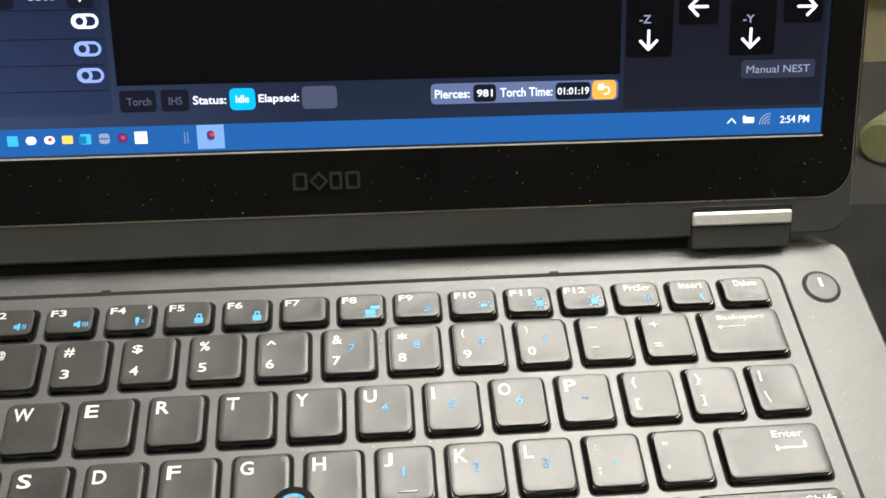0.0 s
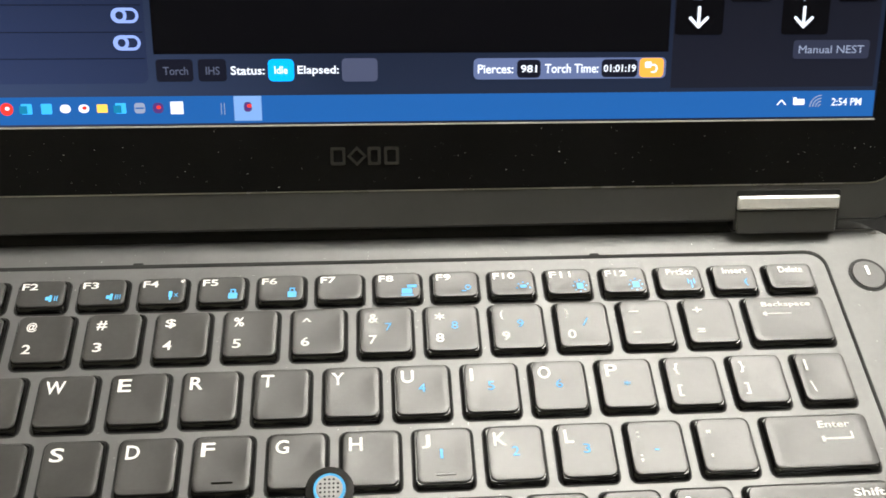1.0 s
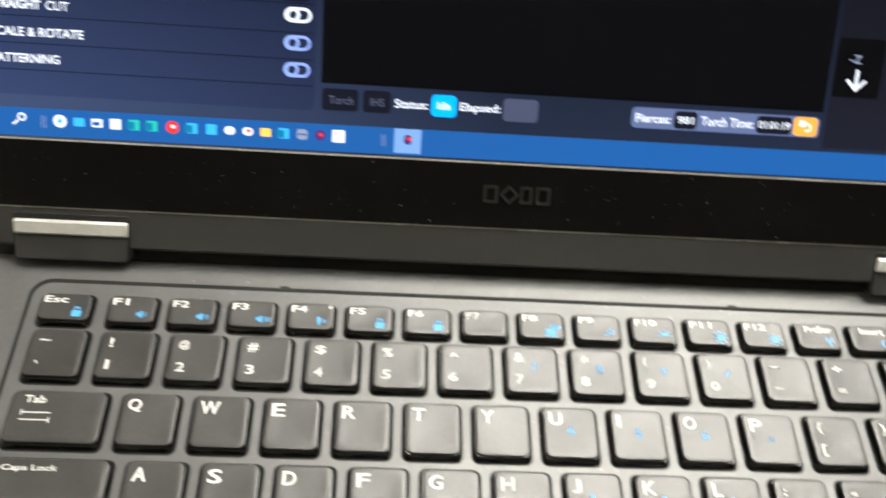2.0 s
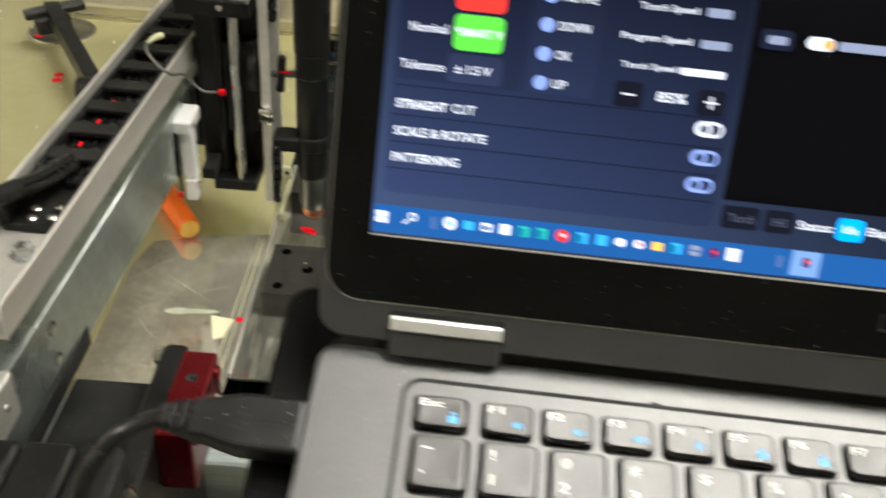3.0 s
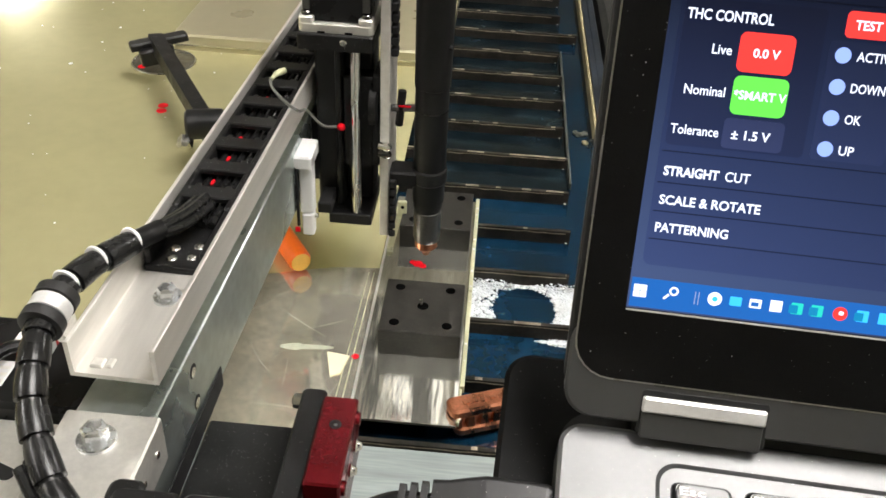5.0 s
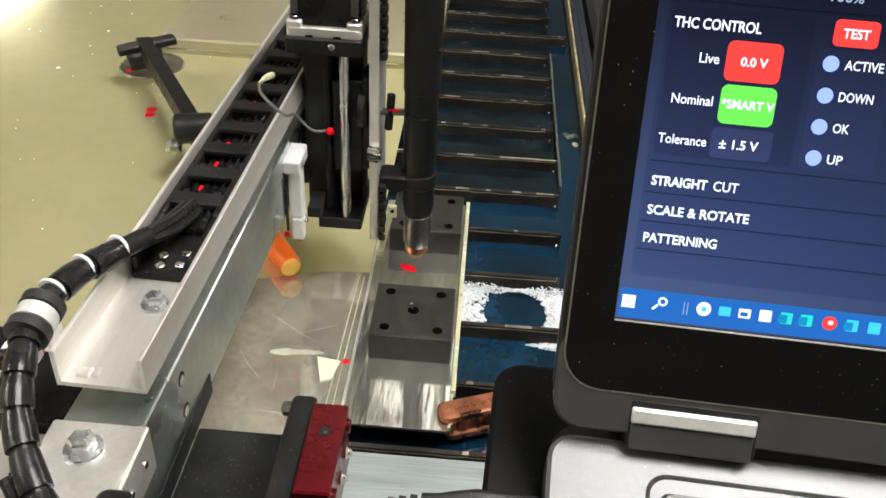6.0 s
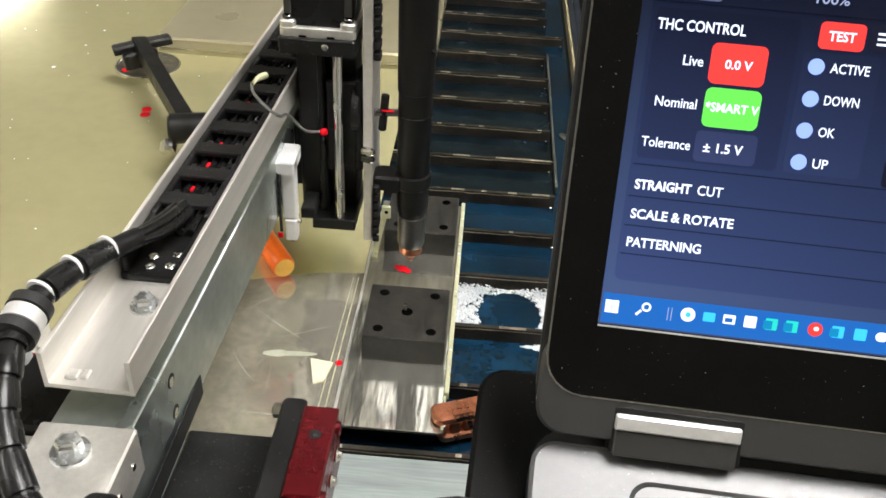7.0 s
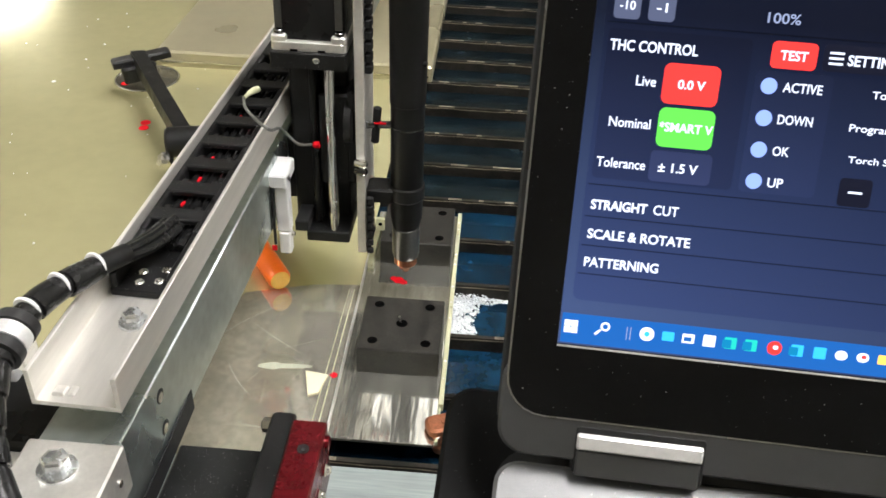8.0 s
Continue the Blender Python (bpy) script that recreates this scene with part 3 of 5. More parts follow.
def ui(name, x0, x1, y0, y1, material, level=1, r=0.0):
    """A lit rectangle of the display, in millimetres from its lower left corner."""
    return part(name, flat(x0 / 1000, x1 / 1000, y0 / 1000, y1 / 1000, 0.00012 * level, r / 1000, LID), material, screen)


def ui_text(text, x0, x1, y0, y1, material=None, level=5, bold=0.0):
    return part("caption", writing(text, x0 / 1000, x1 / 1000, y0 / 1000, y1 / 1000, 0.00012 * level + 0.00002, LID, bold + 0.010), material or E_WHITE, screen)


def ui_ring(name, o, ro, i, ri, material, level=4):
    return part(name, ringplate([v / 1000 for v in o], ro / 1000, [v / 1000 for v in i], ri / 1000, 0.00012 * level - 0.00006, 0.00012 * level, LID), material, screen)


ui("panel", 1.9, 93.2, 11.5, 173, E_PANEL, 1, 2)
for yy in (18.3, 25.6, 33.0, 41.0, 79.8):
    ui("separator", 2.6, 92.5, yy, yy + 0.3, glow("ui_separator", srgb(20, 26, 44), angle_fade=True), 2)
ui("canvas", 95.0, 244.4, 19.6, 173, E_CANVAS, 1)
ui("panel", 245.6, 308.5, 9.0, 173, glow("ui_right", srgb(36, 39, 54), angle_fade=True), 1)
ui("taskbar", 0, 309.4, 0, 7.8, E_TASK, 2)
ui("panel", 38.2, 56.0, 42.8, 71.6, glow("ui_group", srgb(40, 50, 80), angle_fade=True), 2, 1.2)
ui("panel", 3.0, 36.5, 42.8, 78.5, glow("ui_group_left", srgb(32, 40, 66), angle_fade=True), 2, 1.2)
ui_text("THC CONTROL", 3.7, 24.2, 73.5, 76.1, bold=0.008)
ui_text("Live", 10.8, 15.5, 65.7, 68.1)
ui_text("Nominal", 5.6, 15.5, 55.6, 58.0)
ui_text("Tolerance", 3.8, 15.5, 45.7, 48.1)
ui("button", 17.1, 30.2, 62.1, 71.6, E_RED, 4, 1.6)
ui_text("0.0 V", 20.6, 27.0, 65.7, 67.9, bold=0.012)
ui("button", 17.2, 30.4, 51.8, 61.2, E_GREEN, 4, 1.6)
ui_text("*SMART V", 17.6, 30.2, 55.5, 57.8, bold=0.012)
ui("field", 16.5, 31.2, 43.3, 50.8, glow("ui_field", srgb(46, 54, 84), angle_fade=True), 4, 1.2)
ui_text("\u00b1 1.5 V", 18.6, 28.0, 45.7, 48.0, bold=0.01)
for cap, yy, w in (("ACTIVE", 68.2, 9.0), ("DOWN", 60.7, 8.0), ("OK", 53.2, 3.8), ("UP", 45.6, 3.6)):
    part("indicator", prism(0.0396, 0.0434, (yy - 1.9) / 1000, (yy + 1.9) / 1000, 0.0004, 0.0005, 0.0019, 0, 5, 0, LID), E_LED, screen)
    ui_text(cap, 44.7, 44.7 + w, yy - 1.15, yy + 1.15)
ui("button", 40.9, 51.3, 72.4, 78.6, E_RED, 4, 1.2)
ui_text("TEST", 43.0, 49.2, 74.3, 76.6, bold=0.012)
ui("button", 52.6, 76.5, 72.6, 78.8, E_DARK, 4, 1.2)
for j in range(3):
    ui("bar", 54.0, 57.2, 74.2 + j * 1.2, 74.7 + j * 1.2, E_WHITE, 5)
ui_text("SETTINGS", 58.2, 71.5, 74.2, 76.7, bold=0.012)
ui("button", 3.6, 9.8, 80.8, 87.2, E_DIM, 3, 1)
ui_text("-10", 4.9, 8.5, 82.9, 85.0)
ui("button", 11.6, 17.8, 80.8, 87.2, E_DIM, 3, 1)
ui_text("-1", 13.4, 15.9, 82.9, 85.0)
ui_text("100%", 38.8, 46.3, 82.4, 84.8, E_GREY)
ui("button", 79.5, 91.0, 72.6, 78.8, E_WHITE, 4, 3)
ui_text("Torch Speed", 65.0, 80.0, 66.7, 69.0)
ui("bar", 82.4, 88.8, 66.9, 69.2, E_GREY, 4, 0.5)
ui_text("Program Speed", 61.2, 79.5, 58.8, 61.1)
ui("bar", 82.0, 89.5, 58.8, 61.0, E_GREY, 4, 0.5)
ui_text("Torch Speed", 62.2, 77.0, 51.5, 53.6)
ui("bar", 78.0, 89.6, 51.5, 53.4, E_WHITE, 4, 0.4)
ui("button", 61.4, 69.0, 41.6, 48.4, E_DARK, 3, 1)
ui("bar", 63.6, 66.8, 44.8, 45.3, E_WHITE, 5)
ui_text("85%", 72.8, 80.6, 43.9, 46.6, bold=0.01)
ui("button", 83.6, 91.0, 41.6, 48.4, E_DARK, 3, 1)
ui("bar", 85.6, 89.0, 44.8, 45.3, E_WHITE, 5)
ui("bar", 87.0, 87.6, 43.4, 46.7, E_WHITE, 5)
for yy, m_ in ((38.0, E_WHITE), (30.3, E_LED), (22.8, E_LED)):
    ui_ring("toggle", (84.2, 91.8, yy - 2.1, yy + 2.1), 2.1, (85.0, 91.0, yy - 1.3, yy + 1.3), 1.3, m_)
    ui_ring("toggle", (84.6, 88.6, yy - 2.0, yy + 2.0), 2.0, (85.5, 87.7, yy - 1.1, yy + 1.1), 1.1, m_, 5)
ui("field", 97.2, 105.6, 60.4, 65.6, glow("ui_field_top", srgb(24, 30, 50)), 4, 1.2)
ui("bar", 99.0, 104.2, 61.8, 64.0, E_GREY, 5, 0.8)
ui("toggle", 109.2, 116.4, 61.4, 64.8, E_WHITE, 4, 1.7)
ui("toggle_knob", 113.4, 116.0, 61.8, 64.4, E_ORANGE, 5, 1.3)
ui("bar", 117.4, 140.0, 61.8, 64.2, E_GREY, 4, 0.6)
ui_text("STRAIGHT", 3.7, 17.4, 35.0, 37.5, bold=0.02)
ui_text("CUT", 18.9, 25.0, 35.0, 37.5)
ui_text("SCALE & ROTATE", 3.7, 28.8, 27.6, 30.1, bold=0.012)
ui_text("PATTERNING", 3.7, 22.0, 20.4, 22.9, bold=0.012)
ui("button", 95.4, 105.8, 11.9, 18.2, E_DARK, 3, 1)
ui_text("Torch", 97.4, 104.4, 13.8, 16.1, E_DIM)
ui("button", 107.2, 115.2, 11.9, 18.2, E_DARK, 3, 1)
ui_text("IHS", 109.4, 113.3, 13.8, 16.1, E_DIM)
ui_text("Status:", 116.4, 126.0, 13.7, 16.2, bold=0.008)
ui("button", 127.0, 134.4, 11.8, 18.1, E_BLUE, 4, 1.4)
ui_text("Idle", 128.8, 132.6, 13.9, 16.1, bold=0.01)
ui_text("Elapsed:", 135.4, 147.2, 13.2, 16.2, bold=0.008)
ui("field", 148.1, 158.4, 11.6, 18.2, glow("ui_field_grey", srgb(70, 76, 100)), 4, 1.2)
ui("panel", 186.4, 243.8, 11.9, 18.0, E_PILL, 3, 1.4)
ui_text("Pierces:", 187.6, 198.1, 13.6, 16.2, bold=0.008)
ui("field", 199.2, 206.2, 12.3, 17.5, E_DARK, 4, 1.2)
ui_text("981", 200.3, 205.1, 13.8, 16.0, bold=0.01)
ui_text("Torch Time:", 207.4, 223.4, 13.6, 16.3, bold=0.008)
ui("field", 224.4, 235.2, 12.3, 17.5, E_DARK, 4, 1.2)
ui_text("01:01:19", 225.0, 234.7, 13.8, 16.0, bold=0.01)
ui("button", 235.8, 243.1, 12.2, 17.8, E_ORANGE, 4, 1.2)
ui_ring("arc", (237.9, 241.2, 13.5, 16.1), 1.2, (238.4, 240.7, 14.0, 15.6), 0.7, E_WHITE, 6)
ui("arc_gap", 237.6, 239.3, 13.2, 15.4, E_ORANGE, 7)
part("arrow_tip", prism(0.2374, 0.2392, 0.0150, 0.0168, 0.0008, 0.0009, 0.0002, 0, 2, 0, LID), E_WHITE, screen)
for bx in (245.9, 278.1):
    ui("button", bx, bx + 14.4, 24.4, 41.6, E_CANVAS, 3, 1)
for bx in (262.0, 294.8):
    ui("button", bx, bx + 12.4, 33.8, 50.0, E_CANVAS, 3, 1)


def arrow(cx, cy, turned):
    bm = bmesh.new()
    m = LID @ Matrix.Translation((cx / 1000, cy / 1000, 0)) @ pose(0, 0, 0, 0, 0, turned)
    flat(-0.00045, 0.00045, -0.0026, 0.0031, 0.0006, 0.0003, m, 3, bm)
    for s in (-1, 1):
        flat(-0.00045, 0.00045, -0.0004, 0.0040, 0.00062, 0.0003, m @ Matrix.Translation((0, -0.0028, 0)) @ pose(0, 0, 0, 0, 0, 45 * s), 3, bm)
    part("arrow", bm, E_WHITE, screen)


arrow(252.8, 29.5, 0)
arrow(284.7, 29.5, 0)
arrow(268.0, 39.0, -90)
arrow(302.0, 38.6, 90)
ui_text("-Z", 249.8, 253.4, 34.4, 36.8, E_GREY)
ui_text("-Y", 282.0, 285.6, 34.0, 36.4, E_GREY)
ui("button", 282.4, 306.0, 17.3, 22.8, glow("ui_nest", srgb(44, 48, 66)), 3, 1)
ui_text("Manual NEST", 284.0, 304.2, 18.9, 21.2, E_GREY, bold=-0.010)
# task bar marks as plain shapes in their colours
for a in (0, 1):
    for b in (0, 1):
        ui("start_mark", 0.7 + a * 1.75, 2.3 + a * 1.75, 2.7 + b * 1.75, 4.3 + b * 1.75, E_WHITE, 4)
ui_ring("search_mark", (9.8, 12.2, 4.0, 6.4), 1.2, (10.3, 11.7, 4.5, 5.9), 0.7, E_WHITE)
part("search_mark", flat(-0.0003, 0.0003, -0.0009, 0.0009, 0.0005, 0, LID @ Matrix.Translation((0.0092, 0.0036, 0)) @ pose(0, 0, 0, 0, 0, -45)), E_WHITE, screen)
for sx in (16.4, 17.3, 113.0, 113.9):
    ui("divider", sx, sx + 0.2, 2.4, 5.8, E_GREY, 4)
ICONS = [(21.5, E_WHITE, 1.7), (26.8, E_SKY, 0.3), (31.8, E_WHITE, 0.2), (37.0, E_WHITE, 0.2), (42.2, E_TEAL, 0.3), (47.2, E_TEAL, 0.3), (53.0, E_RED, 1.7), (58.5, E_SKY, 0.3),
         (64.0, E_SKY, 0.3), (69.2, E_WHITE, 1.2), (74.4, E_WHITE, 1.4), (79.5, E_YELLOW, 0.3), (84.7, E_SKY, 0.3), (90.0, E_GREY, 0.8), (95.2, E_PURPLE, 1.2), (100.5, E_WHITE, 0.1)]
for j, (ix, m_, r) in enumerate(ICONS):
    half = 1.8 if j in (0, 6, 15) else 1.5
    hh = 1.2 if j in (1, 2, 9, 10, 11) else half
    ui("app_mark", ix - half, ix + half, 4.5 - hh, 4.5 + hh, m_, 4, r)
    if j in (4, 5, 7, 12):
        ui("app_mark", ix - 2.0, ix + 0.2, 3.2, 5.4, glow("ui_app_inner", srgb(20, 120, 160)), 5, 0.2)
    if j == 0:
        ui("app_mark", ix - 0.7, ix + 0.7, 3.8, 5.2, E_SKY, 5, 0.7)
    if j == 2:
        ui("app_mark", ix - 1.1, ix + 0.8, 3.8, 4.9, E_TASK, 5, 0.1)
    if j in (6, 10, 14):
        ui("app_mark", ix - 0.4, ix + 0.8, 4.2, 5.2, E_WHITE if j == 6 else E_RED, 5, 0.4)
    if j == 13:
        ui("app_mark", ix - 1.2, ix + 1.2, 4.3, 4.7, E_TASK, 5)
ui("active_app", 116.7, 124.6, 0.6, 7.7, E_TASK2, 3)
ui("app_mark", 119.6, 121.8, 3.2, 6.0, E_PURPLE, 5, 0.9)
ui("app_mark", 120.5, 121.8, 4.4, 5.4, E_RED, 6, 0.4)
for s in (-1, 1):
    part("tray_mark", flat(-0.0002, 0.0002, -0.0010, 0.0010, 0.0005, 0, LID @ Matrix.Translation(((280.2 + s * 0.65) / 1000, 0.0044, 0)) @ pose(0, 0, 0, 0, 0, 42 * s)), E_WHITE, screen)
ui("tray_mark", 283.9, 287.4, 3.6, 5.4, E_WHITE, 4, 0.3)
ui("tray_mark", 283.7, 284.8, 5.0, 5.9, E_WHITE, 5, 0.2)
for j in range(4):
    r0 = 0.9 * (j + 1)
    rows = []
    for a in range(7):
        u, v = math.cos(radians(90 + 15 * a)), math.sin(radians(90 + 15 * a))
        rows.append([((292.6 + r * u) / 1000, (3.0 + r * v) / 1000, 0.0005) for r in (r0 - 0.35, r0)])
    part("tray_mark", loft(bmesh.new(), rows, LID, caps=False, closed=False), E_GREY, screen)
ui_text("2:54 PM", 295.8, 305.2, 3.3, 5.6)


# ---- shop room: out of view, added to close in and bounce the light ----
def slab(name, x0, x1, y0, y1, z0, z1, material, label, category):
    return tagged(part(name, prism(x0, x1, y0, y1, z0, z1, 0.001, 0.0, 1), material), label, category, "", "structure")


slab("floor", -5.2, 5.2, -4.2, 10.2, -1.30, -1.10, M_FLOOR, "grey concrete workshop floor", "floor")
slab("ceiling", -5.2, 5.2, -4.2, 10.2, 2.40, 2.55, M_CEIL, "unseen pale workshop ceiling", "ceiling")
slab("wall_west", -5.2, -5.0, -4.0, 10.0, -1.10, 2.40, M_WALL, "unseen cream workshop wall", "wall")
slab("wall_east", 5.0, 5.2, -4.0, 10.0, -1.10, 2.40, M_WALL, "unseen cream workshop wall", "wall")
slab("wall_north", -5.2, 5.2, 10.0, 10.2, -1.10, 2.40, M_WALL, "unseen cream workshop wall", "wall")
slab("wall_south", -5.2, 5.2, -4.2, -4.0, -1.10, 2.40, M_WALL, "unseen cream workshop wall", "wall")


def ceiling_light(x, y, places, tube_glow):
    """Bare tubes at the given places under a white reflector tray, hung on two stems."""
    t = thing("ceiling_light", "white hanging light with bare lit tubes", "lamp", Matrix.Translation((x, y, 2.40)), "ceiling lights")
    for sy in (-0.45, 0.45):
        part("stem", rod((0, sy, -0.24), (0, sy, 0.0), 0.008, 10), M_LABEL, t)
    part("reflector", prism(-0.29, 0.29, -0.63, 0.63, -0.255, -0.240, 0.01, 0.0, 2), M_LABEL, t)
    for sx in places:
        part("tube", rod((sx, -0.60, -0.30), (sx, 0.60, -0.30), 0.020, 12), tube_glow, t)
    return t


THREE, ONE = (-0.17, 0.0, 0.17), (0.0,)
# all lamps are out of view, added to match glare and fill the room
LIGHTS = [(0.42, 0.06, THREE, M_TUBE), (1.12, 0.20, THREE, M_TUBE), (-3.0, -0.4, THREE, M_TUBE), (-4.6, 8.2, ONE, M_TUBE), (3.2, 4.2, THREE, M_TUBE), (-0.36, 2.75, THREE, M_STREAKTUBE)]
for lx, ly, tubes, tube_glow in LIGHTS:
    ceiling_light(lx, ly, tubes, tube_glow)

# ---- cutting table with its water tank ----
ZS = -0.330
table = thing("cutting_table", "dark plasma cutting table with slats over blue water", "table", Matrix.Identity(4))
part("front_rail", prism(-0.30, 0.42, 0.274, 0.334, -0.42, ZS, 0.004, 0.002, 3), M_RAIL, table, "pale painted front rail", True)
part("lower_rail", prism(-0.155, 0.42, 0.215, 0.262, -0.42, ZS - 0.028, 0.003, 0.002, 3), M_BOXTOP, table, "olive lower rail", True)
part("tank_wall", prism(-0.30, 0.42, 0.336, 0.342, -0.47, ZS - 0.012, 0.001, 0.0, 2), M_TANK, table)
part("tank_wall", prism(0.088, 0.096, 0.342, 1.75, -0.47, ZS - 0.004, 0.001, 0.0, 2), M_TANK, table)
part("tank_wall", prism(-1.50, 0.096, 1.75, 1.758, -0.47, ZS - 0.004, 0.001, 0.0, 2), M_TANK, table)
part("tank_wall", prism(-1.508, -1.50, 0.262, 1.758, -0.47, ZS - 0.004, 0.001, 0.0, 2), M_TANK, table)
part("tank_floor", prism(-1.50, 0.096, 0.262, 1.75, -0.49, -0.47, 0.001, 0.0, 2), M_TANK, table)
part("residue_strip", prism(0.0825, 0.0862, 0.86, 1.75, -0.352, ZS - 0.002, 0.001, 0.001, 2), M_OCHRE, table, "ochre residue along the tank edge")
lump = random.Random(17)
for k in range(9):
    lx, ly, lr = 0.060 + 0.024 * lump.random(), 0.872 + 0.05 * lump.random(), 0.0025 + 0.0030 * lump.random()
    part("residue_lump", turn_on((lx, ly, -0.353), (lx + 0.002, ly, -0.353 + lr * 0.8), [(0, lr), (0.4, lr * 1.05), (0.8, lr * 0.7), (1, lr * 0.2)], 9), M_OCHRE if k == 4 else M_SCUM, table, "crumbly residue at the waterline", True)
part("slat_holder", prism(0.0470, 0.0500, 0.77, 1.16, -0.40, ZS - 0.014, 0.0006, 0.0, 2), M_SCUM, table, "stained strip holding the slat ends")
part("tank_lip", prism(0.0968, 0.1080, 0.342, 1.75, -0.42, ZS - 0.006, 0.002, 0.001, 2), M_TANK, table)
for lx, ly in ((-1.45, 0.32), (0.06, 0.32), (-1.45, 1.70), (0.06, 1.70)):
    part("leg", prism(lx - 0.025, lx + 0.025, ly - 0.025, ly + 0.025, -1.10, -0.49, 0.004, 0.0, 2), M_TANK, table)
rnd = random.Random(4)
for i in range(18):
    ys = 0.3455 + 0.0785 * i
    xr = 0.043 + rnd.uniform(-0.004, 0.010) + (0.022 if i == 11 else 0)
    bm = prism(-1.45, xr, ys - 0.0022, ys + 0.0022, -0.465, ZS - 0.0065, 0.0005, 0.0, 1)
    s = part("slat", bm, M_SLAT, table)
    bm = bmesh.new()
    x = -0.40
    ring = []
    while x < xr - 0.001:
        step = min(rnd.uniform(0.006, 0.018), xr - x)
        z = ZS - 0.0062 - rnd.random() * 0.0012
        ring.append([(x, ys - 0.0024, z - 0.0025), (x, ys - 0.0018, z), (x, ys + 0.0018, z), (x, ys + 0.0024, z - 0.0025)])
        x += step
    loft(bm, ring)
    part("burnt_edge", bm, M_SLATEDGE, s)
    c = Vector((xr - 0.004, ys - 0.004, ZS - 0.0200))
    part("slat_pin", turn_on(c - Vector((0, 0.002, 0)), c + Vector((0, 0.002, 0)), [(0, 0.0012), (0.4, 0.0020), (1, 0.0012)], 10), M_STEEL, s, "", True)
water = tagged(part("water", prism(-1.499, 0.0875, 0.343, 1.749, -0.46, -0.3520, 0.001, 0.0, 1), M_WATER), "still dark blue water in the tank", "water", "", "structure")

# dark sheet added to shade the rear half of the water, ragged at its near edge
M_REARSHADE = mat("murky_film", (0.0038, 0.0085, 0.0115), 0.18, vary=0.6, scale=22, bump=0.2, bump_scale=60, spec=0.4)
mrnd = random.Random(3)
bm = bmesh.new()
near = [bm.verts.new((-1.45 + 1.497 * k / 60, 0.735 + 0.03 * mrnd.random(), -0.3512)) for k in range(61)]
far = [bm.verts.new((v.co.x, 1.745, -0.3512)) for v in near]
for k in range(60):
    bm.faces.new((near[k], near[k + 1], far[k + 1], far[k]))
tagged(part("murky_film", bm, M_REARSHADE), "dark sheet added over the water to shade its rear", "water", "", "structure")

# foam that floats between two slats
seed_bm = bmesh.new()
bmesh.ops.create_icosphere(seed_bm, subdivisions=1, radius=1.0)
BALL_V = np.array([v.co[:] for v in seed_bm.verts])
BALL_F = [tuple(v.index for v in f.verts) for f in seed_bm.faces]
seed_bm.free()


def bubbles(spots, label):
    verts, faces = [], []
    for x, y, z, r in spots:
        n0 = len(verts)
        verts += (BALL_V * (r, r, r * (0.55 if r < 0.0022 else 0.12)) + (x, y, z)).tolist()
        faces += [tuple(i + n0 for i in f) for f in BALL_F]
    me = bpy.data.meshes.new("foam")
    me.from_pydata(verts, [], faces)
    me.materials.append(M_FOAM)
    me.shade_smooth()
    return tagged(new("foam", me), label, "foam", "", "stuff")


ZW = -0.3520
frnd = random.Random(11)
spots = []
while len(spots) < 5200:
    a = frnd.random()
    if a < 0.16:
        x, y = -0.056 + 0.026 * frnd.random() ** 1.4, 0.512 + 0.066 * frnd.random()
    elif a < 0.66:
        x, y = 0.012 + 0.050 * frnd.random() ** 0.8, 0.506 + 0.072 * frnd.random()
    else:
        x, y = -0.054 + 0.110 * frnd.random(), 0.5785 - 0.009 * frnd.random() ** 1.6
    if ((x + 0.004) / 0.030) ** 2 + ((y - 0.541) / 0.033) ** 2 < 1:
        continue
    r = 0.0003 + 0.0016 * frnd.random() ** 4
    near_slat = max(0.0, 1 - (0.5785 - y) / 0.012) * min(1.0, abs(x + 0.004) / 0.03)
    spots.append((x, y, ZW + r * 0.1 + 0.006 * near_slat * frnd.random() ** 2, r))
for k in range(1000):
    x, y = (0.022 + 0.036 * frnd.random(), 0.506 + 0.070 * frnd.random()) if k > 240 else (-0.054 + 0.020 * frnd.random() ** 1.6, 0.520 + 0.056 * frnd.random())
    if ((x + 0.004) / 0.032) ** 2 + ((y - 0.541) / 0.036) ** 2 > 1:
        spots.append((x, y, ZW + 0.0002, 0.0022 + 0.0009 * frnd.random()))
bubbles(spots, "white bubbles of foam on the blue water")
spots = []
for i in range(900):
    t = frnd.random()
    r = 0.0003 + 0.0009 * frnd.random() ** 3
    spots.append((0.006 + 0.05 * t, 0.4960 + (frnd.random() - 0.5) * 0.011 * min(1, t * 2.5), ZW + r * 0.3, r))
for k in range(60):
    t = frnd.random()
    spots.append((0.014 + 0.04 * t, 0.4960 + (frnd.random() - 0.5) * 0.006 * t, ZW + 0.0002, 0.0023))
bubbles(spots, "thin wedge of white foam on the water")

# ---- sheets on the table ----
sheet = tagged(part("steel_sheet", prism(-1.70, -0.146, 0.10, 1.74, ZS - 0.004, ZS - 0.001, 0.003, 0.0005, 2), M_SHEET), "large shiny yellowish steel sheet lying on the slats", "metal sheet")
strip = thing("strip_plate", "polished aluminium strip plate with raised pale edges", "metal plate", Matrix.Identity(4))
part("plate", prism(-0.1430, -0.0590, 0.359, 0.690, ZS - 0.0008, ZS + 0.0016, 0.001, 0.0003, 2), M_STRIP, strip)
part("edge_lip", prism(-0.0588, -0.0548, 0.400, 0.690, ZS - 0.0015, ZS + 0.0060, 0.0006, 0.0005, 2), M_LIP, strip, "pale raised edge")
